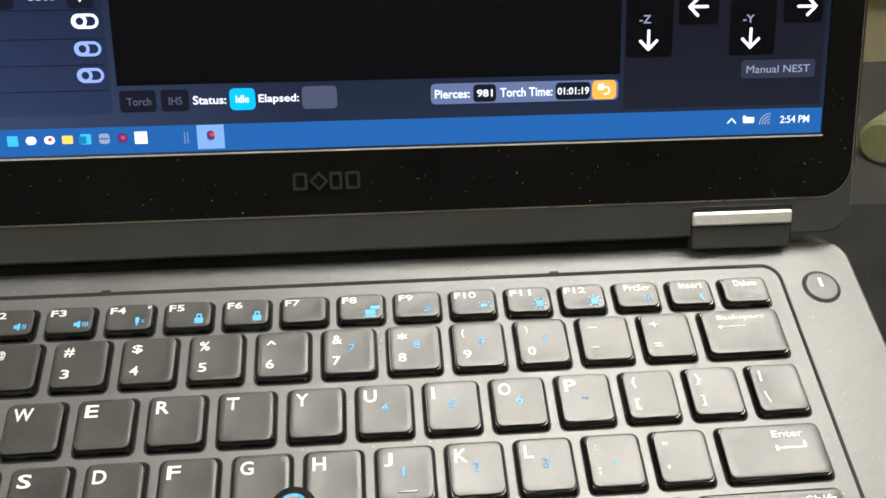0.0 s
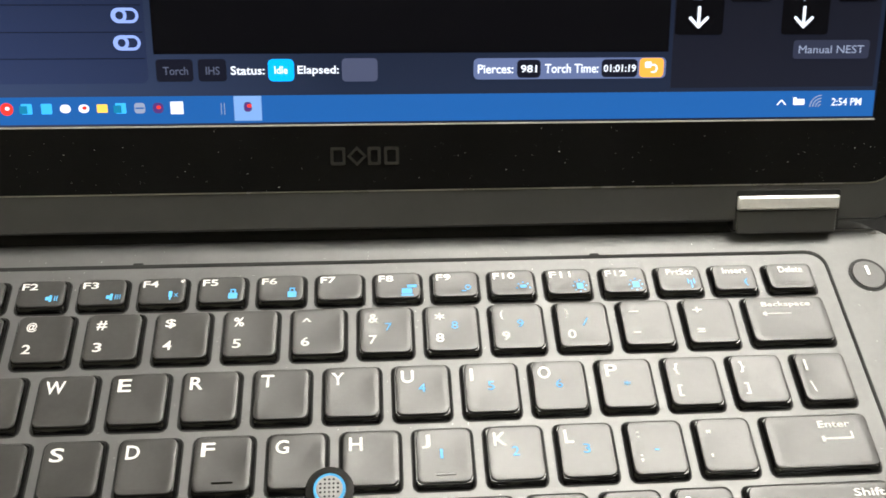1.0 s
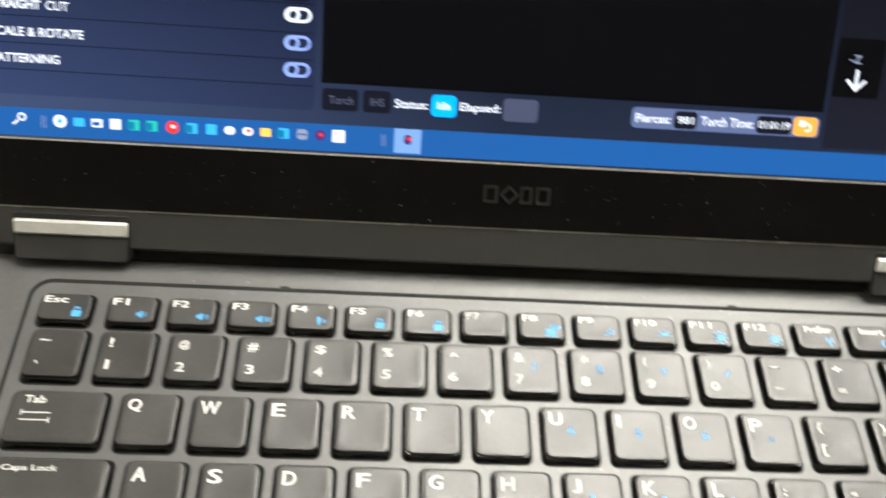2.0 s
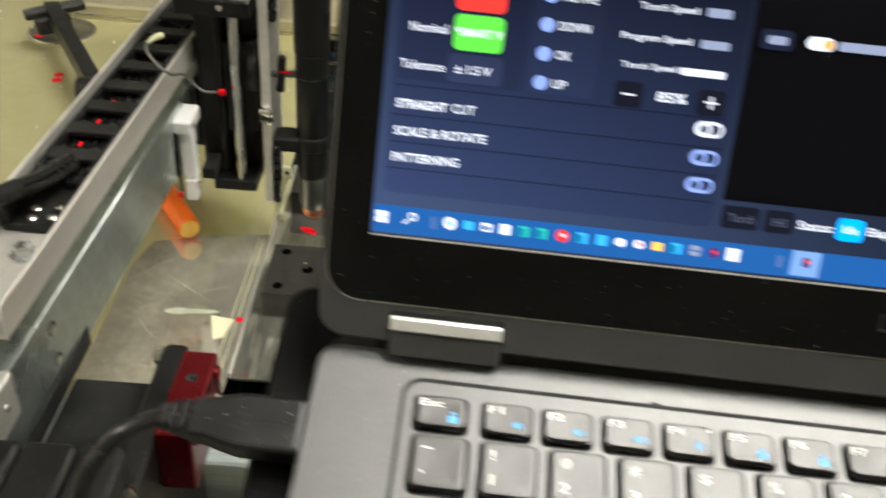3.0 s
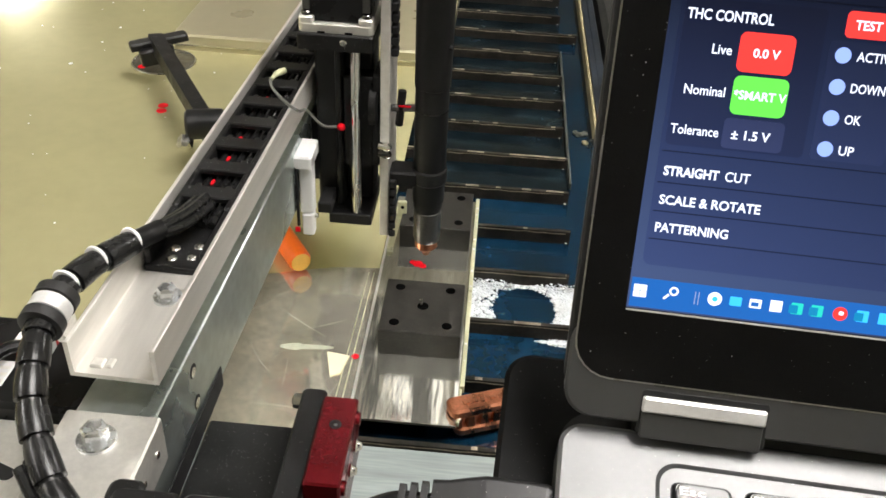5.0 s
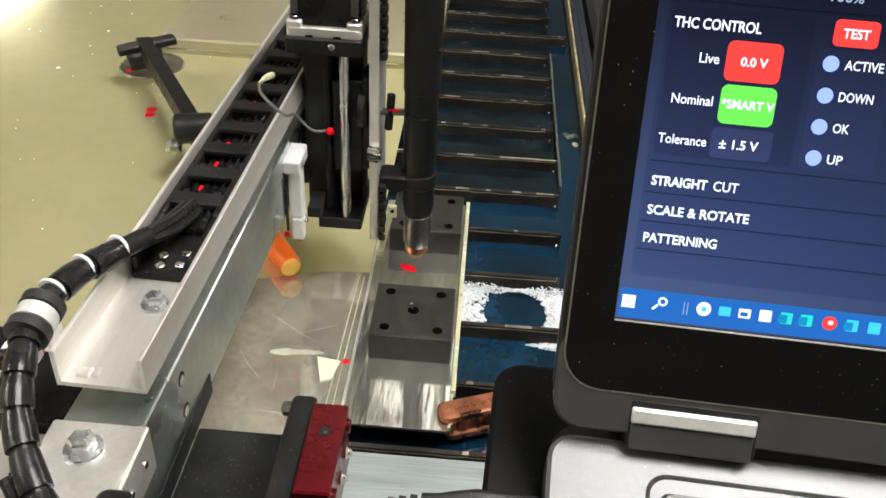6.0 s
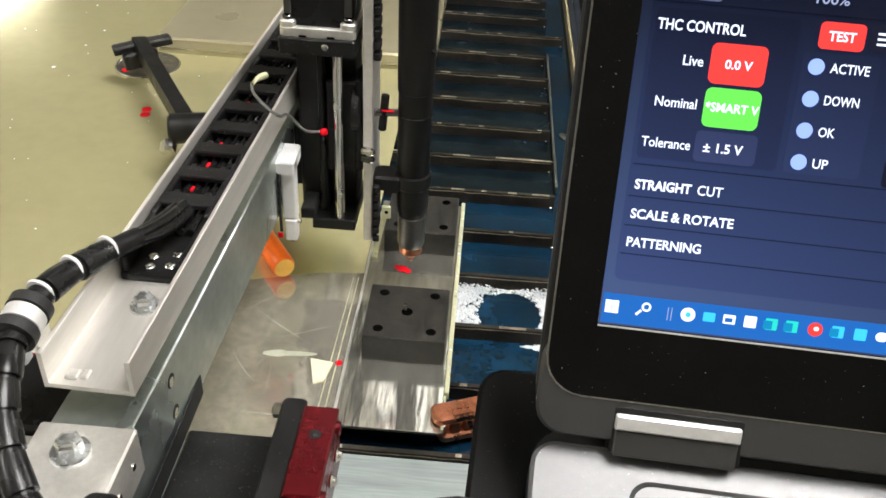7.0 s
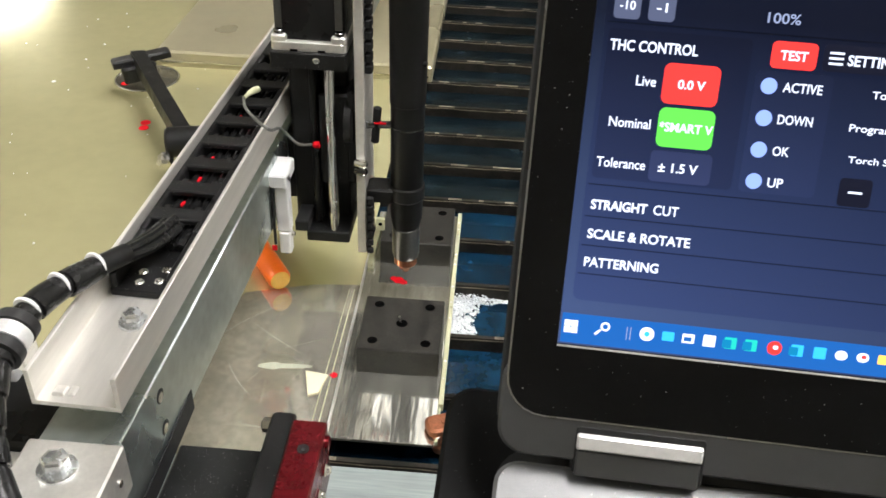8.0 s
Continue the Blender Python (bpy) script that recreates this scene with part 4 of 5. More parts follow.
part("edge_lip", prism(-0.0588, -0.0566, 0.362, 0.400, ZS - 0.0015, ZS + 0.0030, 0.0006, 0.0005, 2), M_LIP, strip, "pale raised edge")
part("edge_lip", prism(-0.1450, -0.1431, 0.362, 0.645, ZS - 0.0008, ZS + 0.0042, 0.0004, 0.0003, 2), M_CAST, strip, "thin bent edge")
part("edge_lip", prism(-0.1425, -0.1372, 0.585, 0.660, ZS + 0.0016, ZS + 0.0070, 0.0006, 0.0005, 2), M_LIP, strip, "pale raised edge")


def drilled_block(y0, y1, pin):
    b = thing("drilled_block", "square dark graphite block with four drilled holes on the strip plate", "block", Matrix.Translation((-0.0965, (y0 + y1) / 2, ZS + 0.0016)), "drilled blocks")
    w, d, h = 0.0350, (y1 - y0) / 2, 0.0260
    part("body", prism(-w, w, -d, d, 0, h, 0.0012, 0.0008, 3), M_BLOCK, b)
    for sx in (-1, 1):
        for sy in (-1, 1):
            bm = turn_on((sx * 0.0225, sy * (d - 0.0115), h - 0.004), (sx * 0.0225, sy * (d - 0.0115), h + 0.0002), [(0, 0.0044), (1, 0.0044)], 18)
            part("hole", bm, M_HOLE, b)
    if pin:
        part("hole", turn_on((0, 0, h - 0.004), (0, 0, h + 0.0002), [(0, 0.0050), (1, 0.0050)], 18), M_HOLE, b)
        part("pin", rod((-0.001, 0, h - 0.002), (-0.002, 0.001, h + 0.007), 0.0013, 10), M_STEEL, b)
    return b


drilled_block(0.4365, 0.5085, True)
drilled_block(0.5960, 0.6650, False)
bm = bmesh.new()
loft(bm, [[(-0.1745, 0.434, z), (-0.1545, 0.431, z), (-0.1590, 0.409, z), (-0.1670, 0.405, z)] for z in (ZS - 0.001, ZS + 0.0004)])
tagged(part("paper_scrap", bm, M_PAPER), "small cream scrap of paper on the steel sheet", "paper")
bm = bmesh.new()
rings = []
for k in range(13):
    sx = -0.216 + 0.046 * k / 12
    cy, hw = 0.4370 + 0.0035 * k / 12, (0.0052 if k < 5 else 0.0032) * math.sin(math.pi * (k + 0.4) / 12.8) ** 0.5
    rings.append([(sx, cy - hw, ZS - 0.0007), (sx, cy + hw, ZS - 0.0007)])
loft(bm, rings, caps=False, closed=False)
tagged(part("pale_smear", bm, M_SMEAR, sheet, "pale dried smear"))

bm = bmesh.new()
loft(bm, [[(-0.262, 0.270, z), (-0.1456, 0.262, z), (-0.1456, 0.560, z), (-0.190, 0.556, z), (-0.252, 0.536, z), (-0.262, 0.50, z)] for z in (ZS - 0.0011, ZS - 0.0009)])
film_sheet = tagged(part("thin_film", bm, M_FILM), "thin shiny grey film lying flat on the steel sheet", "film")
for fx0, fx1, dx in ((-0.1508, -0.1500, -0.003), (-0.1556, -0.1550, -0.004)):
    bm = bmesh.new()
    loft(bm, [[(fx0 + dx, 0.300, z), (fx1 + dx, 0.300, z), (fx1, 0.552, z), (fx0, 0.552, z)] for z in (ZS - 0.0009, ZS - 0.0003)])
    part("fold", bm, M_LIP, film_sheet, "bright crease along the film's edge")
# fine scratches across the sheet
qrnd = random.Random(8)
LONG = [(-0.206, 0.530, -2.45, 3.0, 22), (-0.232, 0.366, 0.15, -6.0, 12), (-0.199, 0.362, 0.25, 5.0, 9), (-0.245, 0.445, -1.2, 8.0, 9), (-0.176, 0.452, 2.6, -2.0, 12)]
for k in range(13):
    x, y, a, c, steps = -0.255 + 0.10 * qrnd.random(), 0.34 + 0.20 * qrnd.random(), qrnd.uniform(-1.0, 2.2), qrnd.uniform(-9, 9), qrnd.randint(3, 9)
    if k < len(LONG):
        x, y, a, c, steps = LONG[k]
    left, right = [], []
    for j in range(steps):
        a += c * 0.006
        x, y = x + 0.006 * math.cos(a), min(y + 0.006 * math.sin(a), 0.70)
        x = min(x, -0.1475)
        w = (0.00022 if k < 5 else 0.00012) * math.sin(math.pi * (j + 0.5) / steps)
        left.append((x - w * math.sin(a), y + w * math.cos(a), ZS - 0.0008))
        right.append((x + w * math.sin(a), y - w * math.cos(a), ZS - 0.0008))
    bm = bmesh.new()
    loft(bm, [[p, q] for p, q in zip(left, right)], caps=False, closed=False)
    part("scratch", bm, M_SMEAR, sheet, "pale fine scratch")

# pale specks along the strip plate's raised edge
nrnd = random.Random(5)
for k in range(16):
    ny = 0.366 + 0.31 * nrnd.random()
    nr = 0.0006 + 0.0010 * nrnd.random()
    part("nick", turn_on((-0.0568, ny, ZS + 0.0022), (-0.0568, ny, ZS + 0.0064 if ny > 0.402 else ZS + 0.0034), [(0, nr), (0.9, nr), (1, nr * 0.5)], 7), M_LABEL, strip, "white speck")

# orange marker beside the beam
pen = thing("marker_pen", "bright orange marker pen lying on the steel sheet under the beam", "pen", Matrix.Identity(4))
pa, pb_ = Vector((-0.2190, 0.5415, ZS + 0.0122)), Vector((-0.2760, 0.6290, ZS + 0.0122))
part("barrel", turn_on(pa, pb_, [(0, 0.0098), (0.03, 0.0112), (0.9, 0.0112), (1, 0.008)], 24), M_ORANGE, pen, "", True)
part("end_plug", turn_on(pa + (pa - pb_).normalized() * 0.0015, pa, [(0, 0.0078), (0.5, 0.0094), (1, 0.0094)], 24), M_ORANGE2, pen, "lighter orange end", True)

# copper earth clamp
clamp = thing("earth_clamp", "copper coloured earth clamp gripping the strip plate", "clamp", Matrix.Identity(4))
ca = pose(-0.066, 0.372, ZS + 0.0016, 0, 0, 22)
part("jaw", prism(0.0, 0.085, -0.009, 0.010, 0.002, 0.009, 0.006, 0.002, 4, 0, ca), M_COPPER, clamp, "", True)
part("jaw", prism(0.004, 0.085, -0.011, 0.009, -0.016, -0.009, 0.006, 0.002, 4, 0, ca), M_COPPER, clamp, "", True)
bm = bmesh.new()
for k in range(7):
    prism(0.002 + k * 0.011, 0.010 + k * 0.011, -0.0095, -0.003, -0.009, 0.003, 0.001, 0.003, 2, 0.001, ca, bm)
part("teeth", bm, M_COPPER, clamp)
for k in range(6):
    part("embossed_bar", prism(0.012 + k * 0.0075, 0.0172 + k * 0.0075, -0.0025 + 0.001 * (k % 2), 0.0020, 0.0086, 0.0098, 0.0006, 0.0004, 2, 0, ca), M_COPPER, clamp)

# ---- raised panel and magnet arm behind ----
box = thing("flat_panel", "low beige metal panel lying behind the sheet", "panel", Matrix.Identity(4))
part("top", prism(-0.505, -0.115, 1.035, 1.72, ZS - 0.001, ZS + 0.022, 0.004, 0.003, 3), M_BOXTOP, box)
part("seam", prism(-0.50, -0.12, 1.0335, 1.0352, ZS + 0.006, ZS + 0.008, 0.0005, 0.0, 2), M_STEEL, box)
arm = thing("magnet_arm", "black clamp arm with a flat head over the steel sheet", "arm", Matrix.Identity(4))
part("bar", turn_on((-0.362, 0.730, -0.280), (-0.492, 0.945, -0.280), [(0, 0.0125), (1, 0.0125)], 4), M_BLACKPL, arm)
hm = pose(-0.4845, 0.940, -0.283, -4, -5, 30)
part("head", prism(-0.038, 0.036, -0.011, 0.011, 0.0, 0.009, 0.003, 0.002, 3, 0, hm), M_BLACKPL, arm, "flat black head")
part("head_stub", prism(-0.030, 0.014, -0.022, -0.004, -0.018, 0.002, 0.006, 0.003, 3, 0, hm), M_BLACKPL, arm)
part("hub", rod((-0.380, 0.717, -0.276), (-0.340, 0.727, -0.276), 0.0165, 24), M_BLACKPL, arm, "", True)
part("post", rod((-0.354, 0.725, ZS - 0.001), (-0.354, 0.725, -0.276), 0.012, 20), M_BLACKPL, arm)
part("nut", turn_on((-0.378, 0.706, -0.288), (-0.376, 0.692, -0.292), [(0, 0.0085), (0.8, 0.0085), (1, 0.005)], 6), M_STEEL, arm)
rest = thing("round_disc", "round smoky steel disc on the sheet under the arm", "disc", Matrix.Translation((-0.5016, 0.9876, ZS - 0.001)))
part("disc", turn_on((0, 0, 0), (0, 0, 0.0018), [(0, 0.041), (1, 0.041)], 48), M_DISC, rest)
part("rim", turn_on((0, 0, 0), (0, 0, 0.0030), [(0, 0.0432), (0.6, 0.0432), (1, 0.0424), (1, 0.0411), (0, 0.0411)], 48), M_STEEL, rest, "bright rim")
srnd = random.Random(21)
bm = bmesh.new()
for k in range(170):
    px, py = -1.25 + 1.08 * srnd.random(), 0.30 + 1.15 * srnd.random()
    r = 0.0006 + 0.0026 * srnd.random() ** 4
    turn_on((px, py, ZS - 0.0012), (px, py, ZS - 0.0002), [(0, r), (0.6, r * 0.9), (1, r * 0.4)], 7, bm)
tagged(part("spatter", bm, M_LABEL), "small pale spatter flecks on the steel sheet", "spatter", "", "stuff")

# ---- gantry beam, turned a little from the sheets to fit the camera's view ----
BEAM = pose(-0.240, 0.200, 0, 0, 0, -1.8) @ pose(0.240, -0.200, 0)
ASKEW = pose(-0.240, 0.200, 0, 0, 0, -2.1) @ pose(0.240, -0.200, 0)
gantry = thing("gantry", "zinc plated gantry beam with red bearing block over the table", "gantry", Matrix.Identity(4))
part("beam", prism(-0.2630, -0.2185, 0.105, 1.30, -0.2285, -0.1690, 0.0035, 0.0010, 3, 0, BEAM), M_GALV, gantry, "zinc plated box beam", True)
# holes drawn as black discs on the beam face, not cut
for hy, hz in ((0.2485, -0.1845), (0.2480, -0.2095)):
    bm = turn_on(BEAM @ Vector((-0.2190, hy, hz)), BEAM @ Vector((-0.2182, hy, hz)), [(0, 0.0048), (1, 0.0048)], 22)
    part("hole", bm, M_BLACK, gantry)
    bm = turn_on(BEAM @ Vector((-0.2187, hy, hz - 0.001)), BEAM @ Vector((-0.2180, hy, hz - 0.001)), [(0, 0.0034), (1, 0.0034)], 22)
    part("hole_rim", bm, M_STEEL, gantry)
part("end_block", prism(-0.2640, -0.2130, 0.100, 0.1890, -0.1925, -0.1620, 0.0015, 0.0012, 3), M_CAST, gantry, "dull aluminium end block")
hexbolt("bolt", "", (-0.2400, 0.1690, -0.1620), 0.0071, 0.0100, parent=gantry)
for sy in (0.176, 0.156):
    c = Vector((-0.2130, sy, -0.1775))
    part("set_screw", turn_on(c, c + Vector((0.0012, 0, 0)), [(0, 0.0022), (0.6, 0.0022), (1, 0.0012)], 14), M_STEEL, gantry)
part("cover_panel", prism(-0.2150, -0.1530, 0.085, 0.2580, ZS - 0.09, -0.2350, 0.002, 0.0015, 3), M_BLACKPL, gantry, "flat black cover panel")
# thin black strip painted in for the dark slit beside the beam
part("seam_bar", prism(-0.2160, -0.2149, 0.10, 0.2900, -0.2350, -0.2190, 0.0004, 0.0002, 2), M_BLACK, gantry)
part("bearing_plate", prism(-0.1520, -0.1370, 0.090, 0.2550, ZS - 0.06, -0.1960, 0.0035, 0.0015, 4), M_BLACKPL, gantry, "black bearing plate", True)
red = part("bearing_block", prism(-0.1370, -0.1165, 0.1765, 0.2435, -0.2350, -0.1900, 0.0015, 0.0012, 3), M_RED, gantry, "red anodised bearing block")
part("hole", turn_on((-0.1265, 0.2205, -0.1910), (-0.1265, 0.2205, -0.1897), [(0, 0.0036), (1, 0.0036)], 18), M_BLACK, red)
part("grub_screw", turn_on((-0.1262, 0.2196, -0.1915), (-0.1262, 0.2196, -0.1893), [(0, 0.0017), (1, 0.0012)], 10), M_DARKCHROME, red)
for sy in (0.2360, 0.1840):
    part("cap_screw", turn_on((-0.1168, sy, -0.2000), (-0.1142, sy, -0.2000), [(0, 0.0042), (0.8, 0.0042), (1, 0.003)], 18), M_RED, red)
for sy in (0.2250, 0.2060):
    part("bolt", turn_on((-0.1168, sy, -0.2110), (-0.1118, sy, -0.2110), [(0, 0.0034), (0.3, 0.0040), (0.5, 0.0030), (0.8, 0.0026), (1, 0.0016)], 16), M_STEEL, gantry)
part("bolt", turn_on((-0.1520, 0.2510, -0.2050), (-0.1585, 0.2510, -0.2050), [(0, 0.0046), (0.85, 0.0046), (1, 0.003)], 6), M_STEEL, gantry)
part("bearing_block", prism(-0.1400, -0.1180, 0.088, 0.1350, -0.2600, -0.2050, 0.0015, 0.0012, 3), M_RED, gantry, "red anodised bearing block")

# ---- motor and bracket at the beam's outer side ----
bracket = thing("motor_bracket", "dull aluminium bracket plate with an oval hole", "bracket", Matrix.Identity(4))
part("plate", prism(-0.4300, -0.2780, 0.060, 0.2120, -0.2120, -0.2000, 0.002, 0.0015, 3), M_CAST, bracket)
bm = prism(-0.0085, 0.0085, -0.0042, 0.0042, -0.0005, 0.0006, 0.0042, 0, 6, 0, pose(-0.3020, 0.1740, -0.2000, 0, 0, -20))
part("hole", bm, M_BLACK, bracket)
part("leg", prism(-0.4280, -0.2800, 0.0620, 0.0740, ZS - 0.001, -0.2120, 0.002, 0.0, 2), M_CAST, bracket)
motor = thing("drive_motor", "black drive motor with white label and red connectors", "motor", Matrix.Identity(4))
part("body", prism(-0.3750, -0.2720, 0.2125, 0.2900, -0.2600, -0.1900, 0.005, 0.003, 4), M_MOTOR, motor, "", True)
part("foot", prism(-0.3700, -0.2790, 0.2150, 0.2880, ZS - 0.001, -0.2600, 0.003, 0.0, 2), M_MOTOR, motor)
part("label", flat(-0.3380, -0.3250, 0.2270, 0.2480, -0.1897, 0.0005), M_LABEL, motor, "white label")
bm = bmesh.new()
for k in range(3):
    flat(-0.3365, -0.3265, 0.2300 + k * 0.0055, 0.2325 + k * 0.0055, -0.18955, 0.0002, None, 2, bm)
part("label_print", bm, M_CAST, motor)
con = part("connector", prism(-0.3300, -0.3080, 0.2560, 0.2660, -0.1900, -0.1800, 0.002, 0.0015, 3), M_LABEL, motor, "white connector")
part("connector_lock", prism(-0.3290, -0.3080, 0.2650, 0.2790, -0.1900, -0.1760, 0.002, 0.0015, 3), M_REDPL, con, "red lock")
part("connector", prism(-0.3850, -0.3520, 0.2450, 0.2750, -0.1900, -0.1760, 0.002, 0.0015, 3), M_REDPL, motor, "red connector")
part("clip", prism(-0.3240, -0.3130, 0.2500, 0.2585, -0.1900, -0.1790, 0.002, 0.001, 3), M_BLACKPL, motor)
part("lead", sweep(smooth_path([(-0.319, 0.255, -0.182), (-0.330, 0.248, -0.180), (-0.342, 0.232, -0.184), (-0.365, 0.214, -0.188), (-0.40, 0.20, -0.194)]), 0.004, 10), M_WRAP, motor, "", True)

# ---- cable channel on the beam ----
channel = thing("cable_channel", "open aluminium U channel carrying the drag chain", "channel", ASKEW)
bm = bmesh.new()
CX0, CX1, CZ, LIP = -0.2650, -0.2160, -0.1500, 0.0235
prof = [(CX0, CZ), (CX1, CZ), (CX1, CZ + LIP), (CX1 - 0.0026, CZ + LIP), (CX1 - 0.0026, CZ + 0.0028), (CX0 + 0.0026, CZ + 0.0028), (CX0 + 0.0026, CZ + LIP), (CX0, CZ + LIP)]
loft(bm, [[(x, y, z) for x, z in prof] for y in (0.2005, 0.2010, 1.3)])
bmesh.ops.bevel(bm, geom=[e for e in bm.edges if abs((e.verts[0].co - e.verts[1].co).y) > 0.1], offset=0.0005, segments=1, affect="EDGES")
part("profile", bm, M_ALU, channel)
for sy in (0.235, 0.70, 1.2):
    part("standoff", rod((-0.2400, sy, -0.1692), (-0.2400, sy, CZ), 0.008, 16), M_STEEL, channel)
hexbolt("bolt", "", (-0.2365, 0.2690, CZ + 0.0028), 0.0060, 0.0084, parent=channel)
part("clip", prism(-0.2560, -0.2490, 0.2050, 0.2120, CZ + 0.0028, CZ + 0.0048, 0.0006, 0.0008, 2), M_CAST, channel)
part("clip", prism(-0.2480, -0.2440, 0.2060, 0.2130, CZ + 0.0028, CZ + 0.0044, 0.0006, 0.0008, 2), M_CAST, channel)

chain = thing("drag_chain", "black plastic drag chain with open crossbars in the channel", "cable chain", ASKEW)
ZC = CZ + 0.0032
HX = 0.0195
CHX = -0.2405


def chain_link(y):
    ln = part("link", prism(CHX - HX, CHX - HX + 0.0042, y - 0.0195, y + 0.0195, ZC, ZC + 0.0165, 0.003, 0.001, 3), M_BLACKPL, chain)
    bm = prism(CHX + HX - 0.0042, CHX + HX, y - 0.0195, y + 0.0195, ZC, ZC + 0.0165, 0.003, 0.001, 3)
    part("side_plate", bm, M_BLACKPL, ln)
    part("crossbar", prism(CHX - HX + 0.001, CHX + HX - 0.001, y - 0.0085, y + 0.0055, ZC + 0.0135, ZC + 0.0172, 0.001, 0.0008, 2), M_BLACKPL, ln)
    part("crossbar", prism(CHX - HX + 0.001, CHX + HX - 0.001, y - 0.0075, y + 0.0045, ZC, ZC + 0.0028, 0.001, 0.0004, 2), M_BLACKPL, ln)
    for sx in (-1, 1):
        part("stub", prism(CHX + sx * 0.0105 - 0.0022, CHX + sx * 0.0105 + 0.0022, y + 0.0040, y + 0.0105, ZC + 0.0120, ZC + 0.0160, 0.0008, 0.0006, 2), M_BLACKPL, ln)


for k in range(28):
    chain_link(0.3625 + 0.0345 * k)
for k in range(4):
    bm = sweep(smooth_path([(CHX - 0.010 + 0.0065 * k, 0.335, ZC + 0.008), (CHX - 0.009 + 0.006 * k, 0.60, ZC + 0.006), (CHX - 0.010 + 0.0065 * k, 1.2, ZC + 0.007)]), 0.0030, 8)
    part("inner_cable", bm, M_WRAP, chain, "", True)
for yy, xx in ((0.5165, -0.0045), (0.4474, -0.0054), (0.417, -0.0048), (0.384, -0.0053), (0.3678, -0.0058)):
    part("red_mark", prism(CHX + xx - 0.0012, CHX + xx + 0.0012, yy - 0.0035, yy + 0.0025, ZC + 0.0090, ZC + 0.0112, 0.001, 0.0005, 3, 0), M_LASER, chain, "red laser spot painted on the inner cables")
em = thing("chain_bracket", "black chain end bracket screwed into the channel", "bracket", ASKEW)
part("base", prism(CHX - 0.0200, CHX + 0.0200, 0.2920, 0.3420, ZC, ZC + 0.0045, 0.002, 0.001, 3), M_BLACKPL, em)
for sx in (-1, 1):
    part("cheek", prism(CHX + sx * 0.0178 - 0.0022, CHX + sx * 0.0178 + 0.0022, 0.2940, 0.3460, ZC, ZC + 0.0150, 0.002, 0.001, 3), M_BLACKPL, em)
for sx, sy in ((-0.0045, 0.3005), (0.0075, 0.3030), (-0.0060, 0.3110), (0.0080, 0.3150)):
    screw(CHX + sx, sy, ZC + 0.0045, 0.0034, em)

# ---- spiral wrapped cable bundle ----
bundle = thing("cable_bundle", "black cables in glossy spiral wrap curving down from the chain", "cable", Matrix.Identity(4))
route = smooth_path([(-0.2345, 0.350, -0.130), (-0.2390, 0.316, -0.123), (-0.2545, 0.276, -0.115), (-0.2680, 0.237, -0.110), (-0.2720, 0.205, -0.113), (-0.2680, 0.178, -0.120), (-0.2610, 0.156, -0.133), (-0.2440, 0.130, -0.148), (-0.2240, 0.112, -0.160), (-0.2000, 0.100, -0.168)], 14)
n_r = len(route)
part("core", sweep(route[20:], 0.0062, 14), M_MOTOR, bundle, "inner cables", True)
for ox, oz in ((-0.0052, 0.0), (0.0016, 0.0030), (0.0046, -0.0020)):
    part("inner_cable", sweep([p + Vector((ox, 0, oz)) * (1 if k < 16 else max(0.4, 1 - (k - 16) / 14)) for k, p in enumerate(route[:34])], 0.0033, 10), M_WRAP, bundle, "", True)
seg_edges = []
p0 = 27
while p0 < n_r * 0.80:
    p1 = p0 + 8
    seg_edges.append((p0, p1))
    p0 = p1 + 1
for j, (a, b) in enumerate(seg_edges):
    bm = sweep(route[a:b + 1], lambda s: 0.0071 + 0.0004 * math.sin(s * math.pi) + 0.0010 * s, 18)
    part("wrap_turn", bm, M_WRAP, bundle, "", True)
# pale rings shifted off the route so only a crescent emerges
for k in (27, 36, 45, 54):
    c = route[k] + Vector((-0.0010, -0.0004, 0.0013))
    d = (route[min(k + 1, n_r - 1)] - route[k - 1]).normalized()
    part("pale_gap", turn_on(c - d * 0.0012, c + d * 0.0012, [(0, 0.0072), (0.5, 0.0082), (1, 0.0076)], 16), M_LABEL, bundle, "pale crescent on the wrap")
kk = int(n_r * 0.43)
c = route[kk]
d = (route[kk + 1] - route[kk - 1]).normalized()
ring_p = part("clamp_ring", turn_on(c - d * 0.012, c + d * 0.012, [(0, 0.009), (0.02, 0.0115), (0.28, 0.0115), (0.30, 0.0100), (0.70, 0.0100), (0.72, 0.0115), (0.98, 0.0115), (1, 0.009)], 24), M_RUBBER, bundle, "rubber lined clamp", True)
part("clamp_band", turn_on(c - d * 0.0045, c + d * 0.0045, [(0, 0.0102), (0.05, 0.0109), (0.95, 0.0109), (1, 0.0102)], 24), M_SILVER, ring_p, "bright metal band", True)
part("clamp_tab", prism(-0.2700, -0.2640, 0.2050, 0.2200, -0.1300, -0.1130, 0.002, 0.001, 3), M_STEEL, ring_p)
for k in range(3):
    off = Vector((0.004 * k - 0.004, 0.003 * k, 0.003 * (k % 2)))
    pts = [Vector(p) + off for p in ((-0.2560, 0.134, -0.146), (-0.2400, 0.118, -0.155), (-0.2150, 0.104, -0.163), (-0.1850, 0.096, -0.168))]
    part("loose_cable", sweep(smooth_path(pts), 0.0036, 10), M_WRAP, bundle, "", True)

# lower chain links close to the camera
low = thing("lower_chain", "black plastic chain links lying beside the beam end", "cable chain", Matrix.Identity(4))
for lx0, lx1 in ((-0.2150, -0.1830), (-0.1815, -0.1560), (-0.1545, -0.1330)):
    part("link", prism(lx0, lx1, 0.040, 0.1330, -0.1950, -0.1500, 0.004, 0.002, 3), M_BLACKPL, low, "", True)
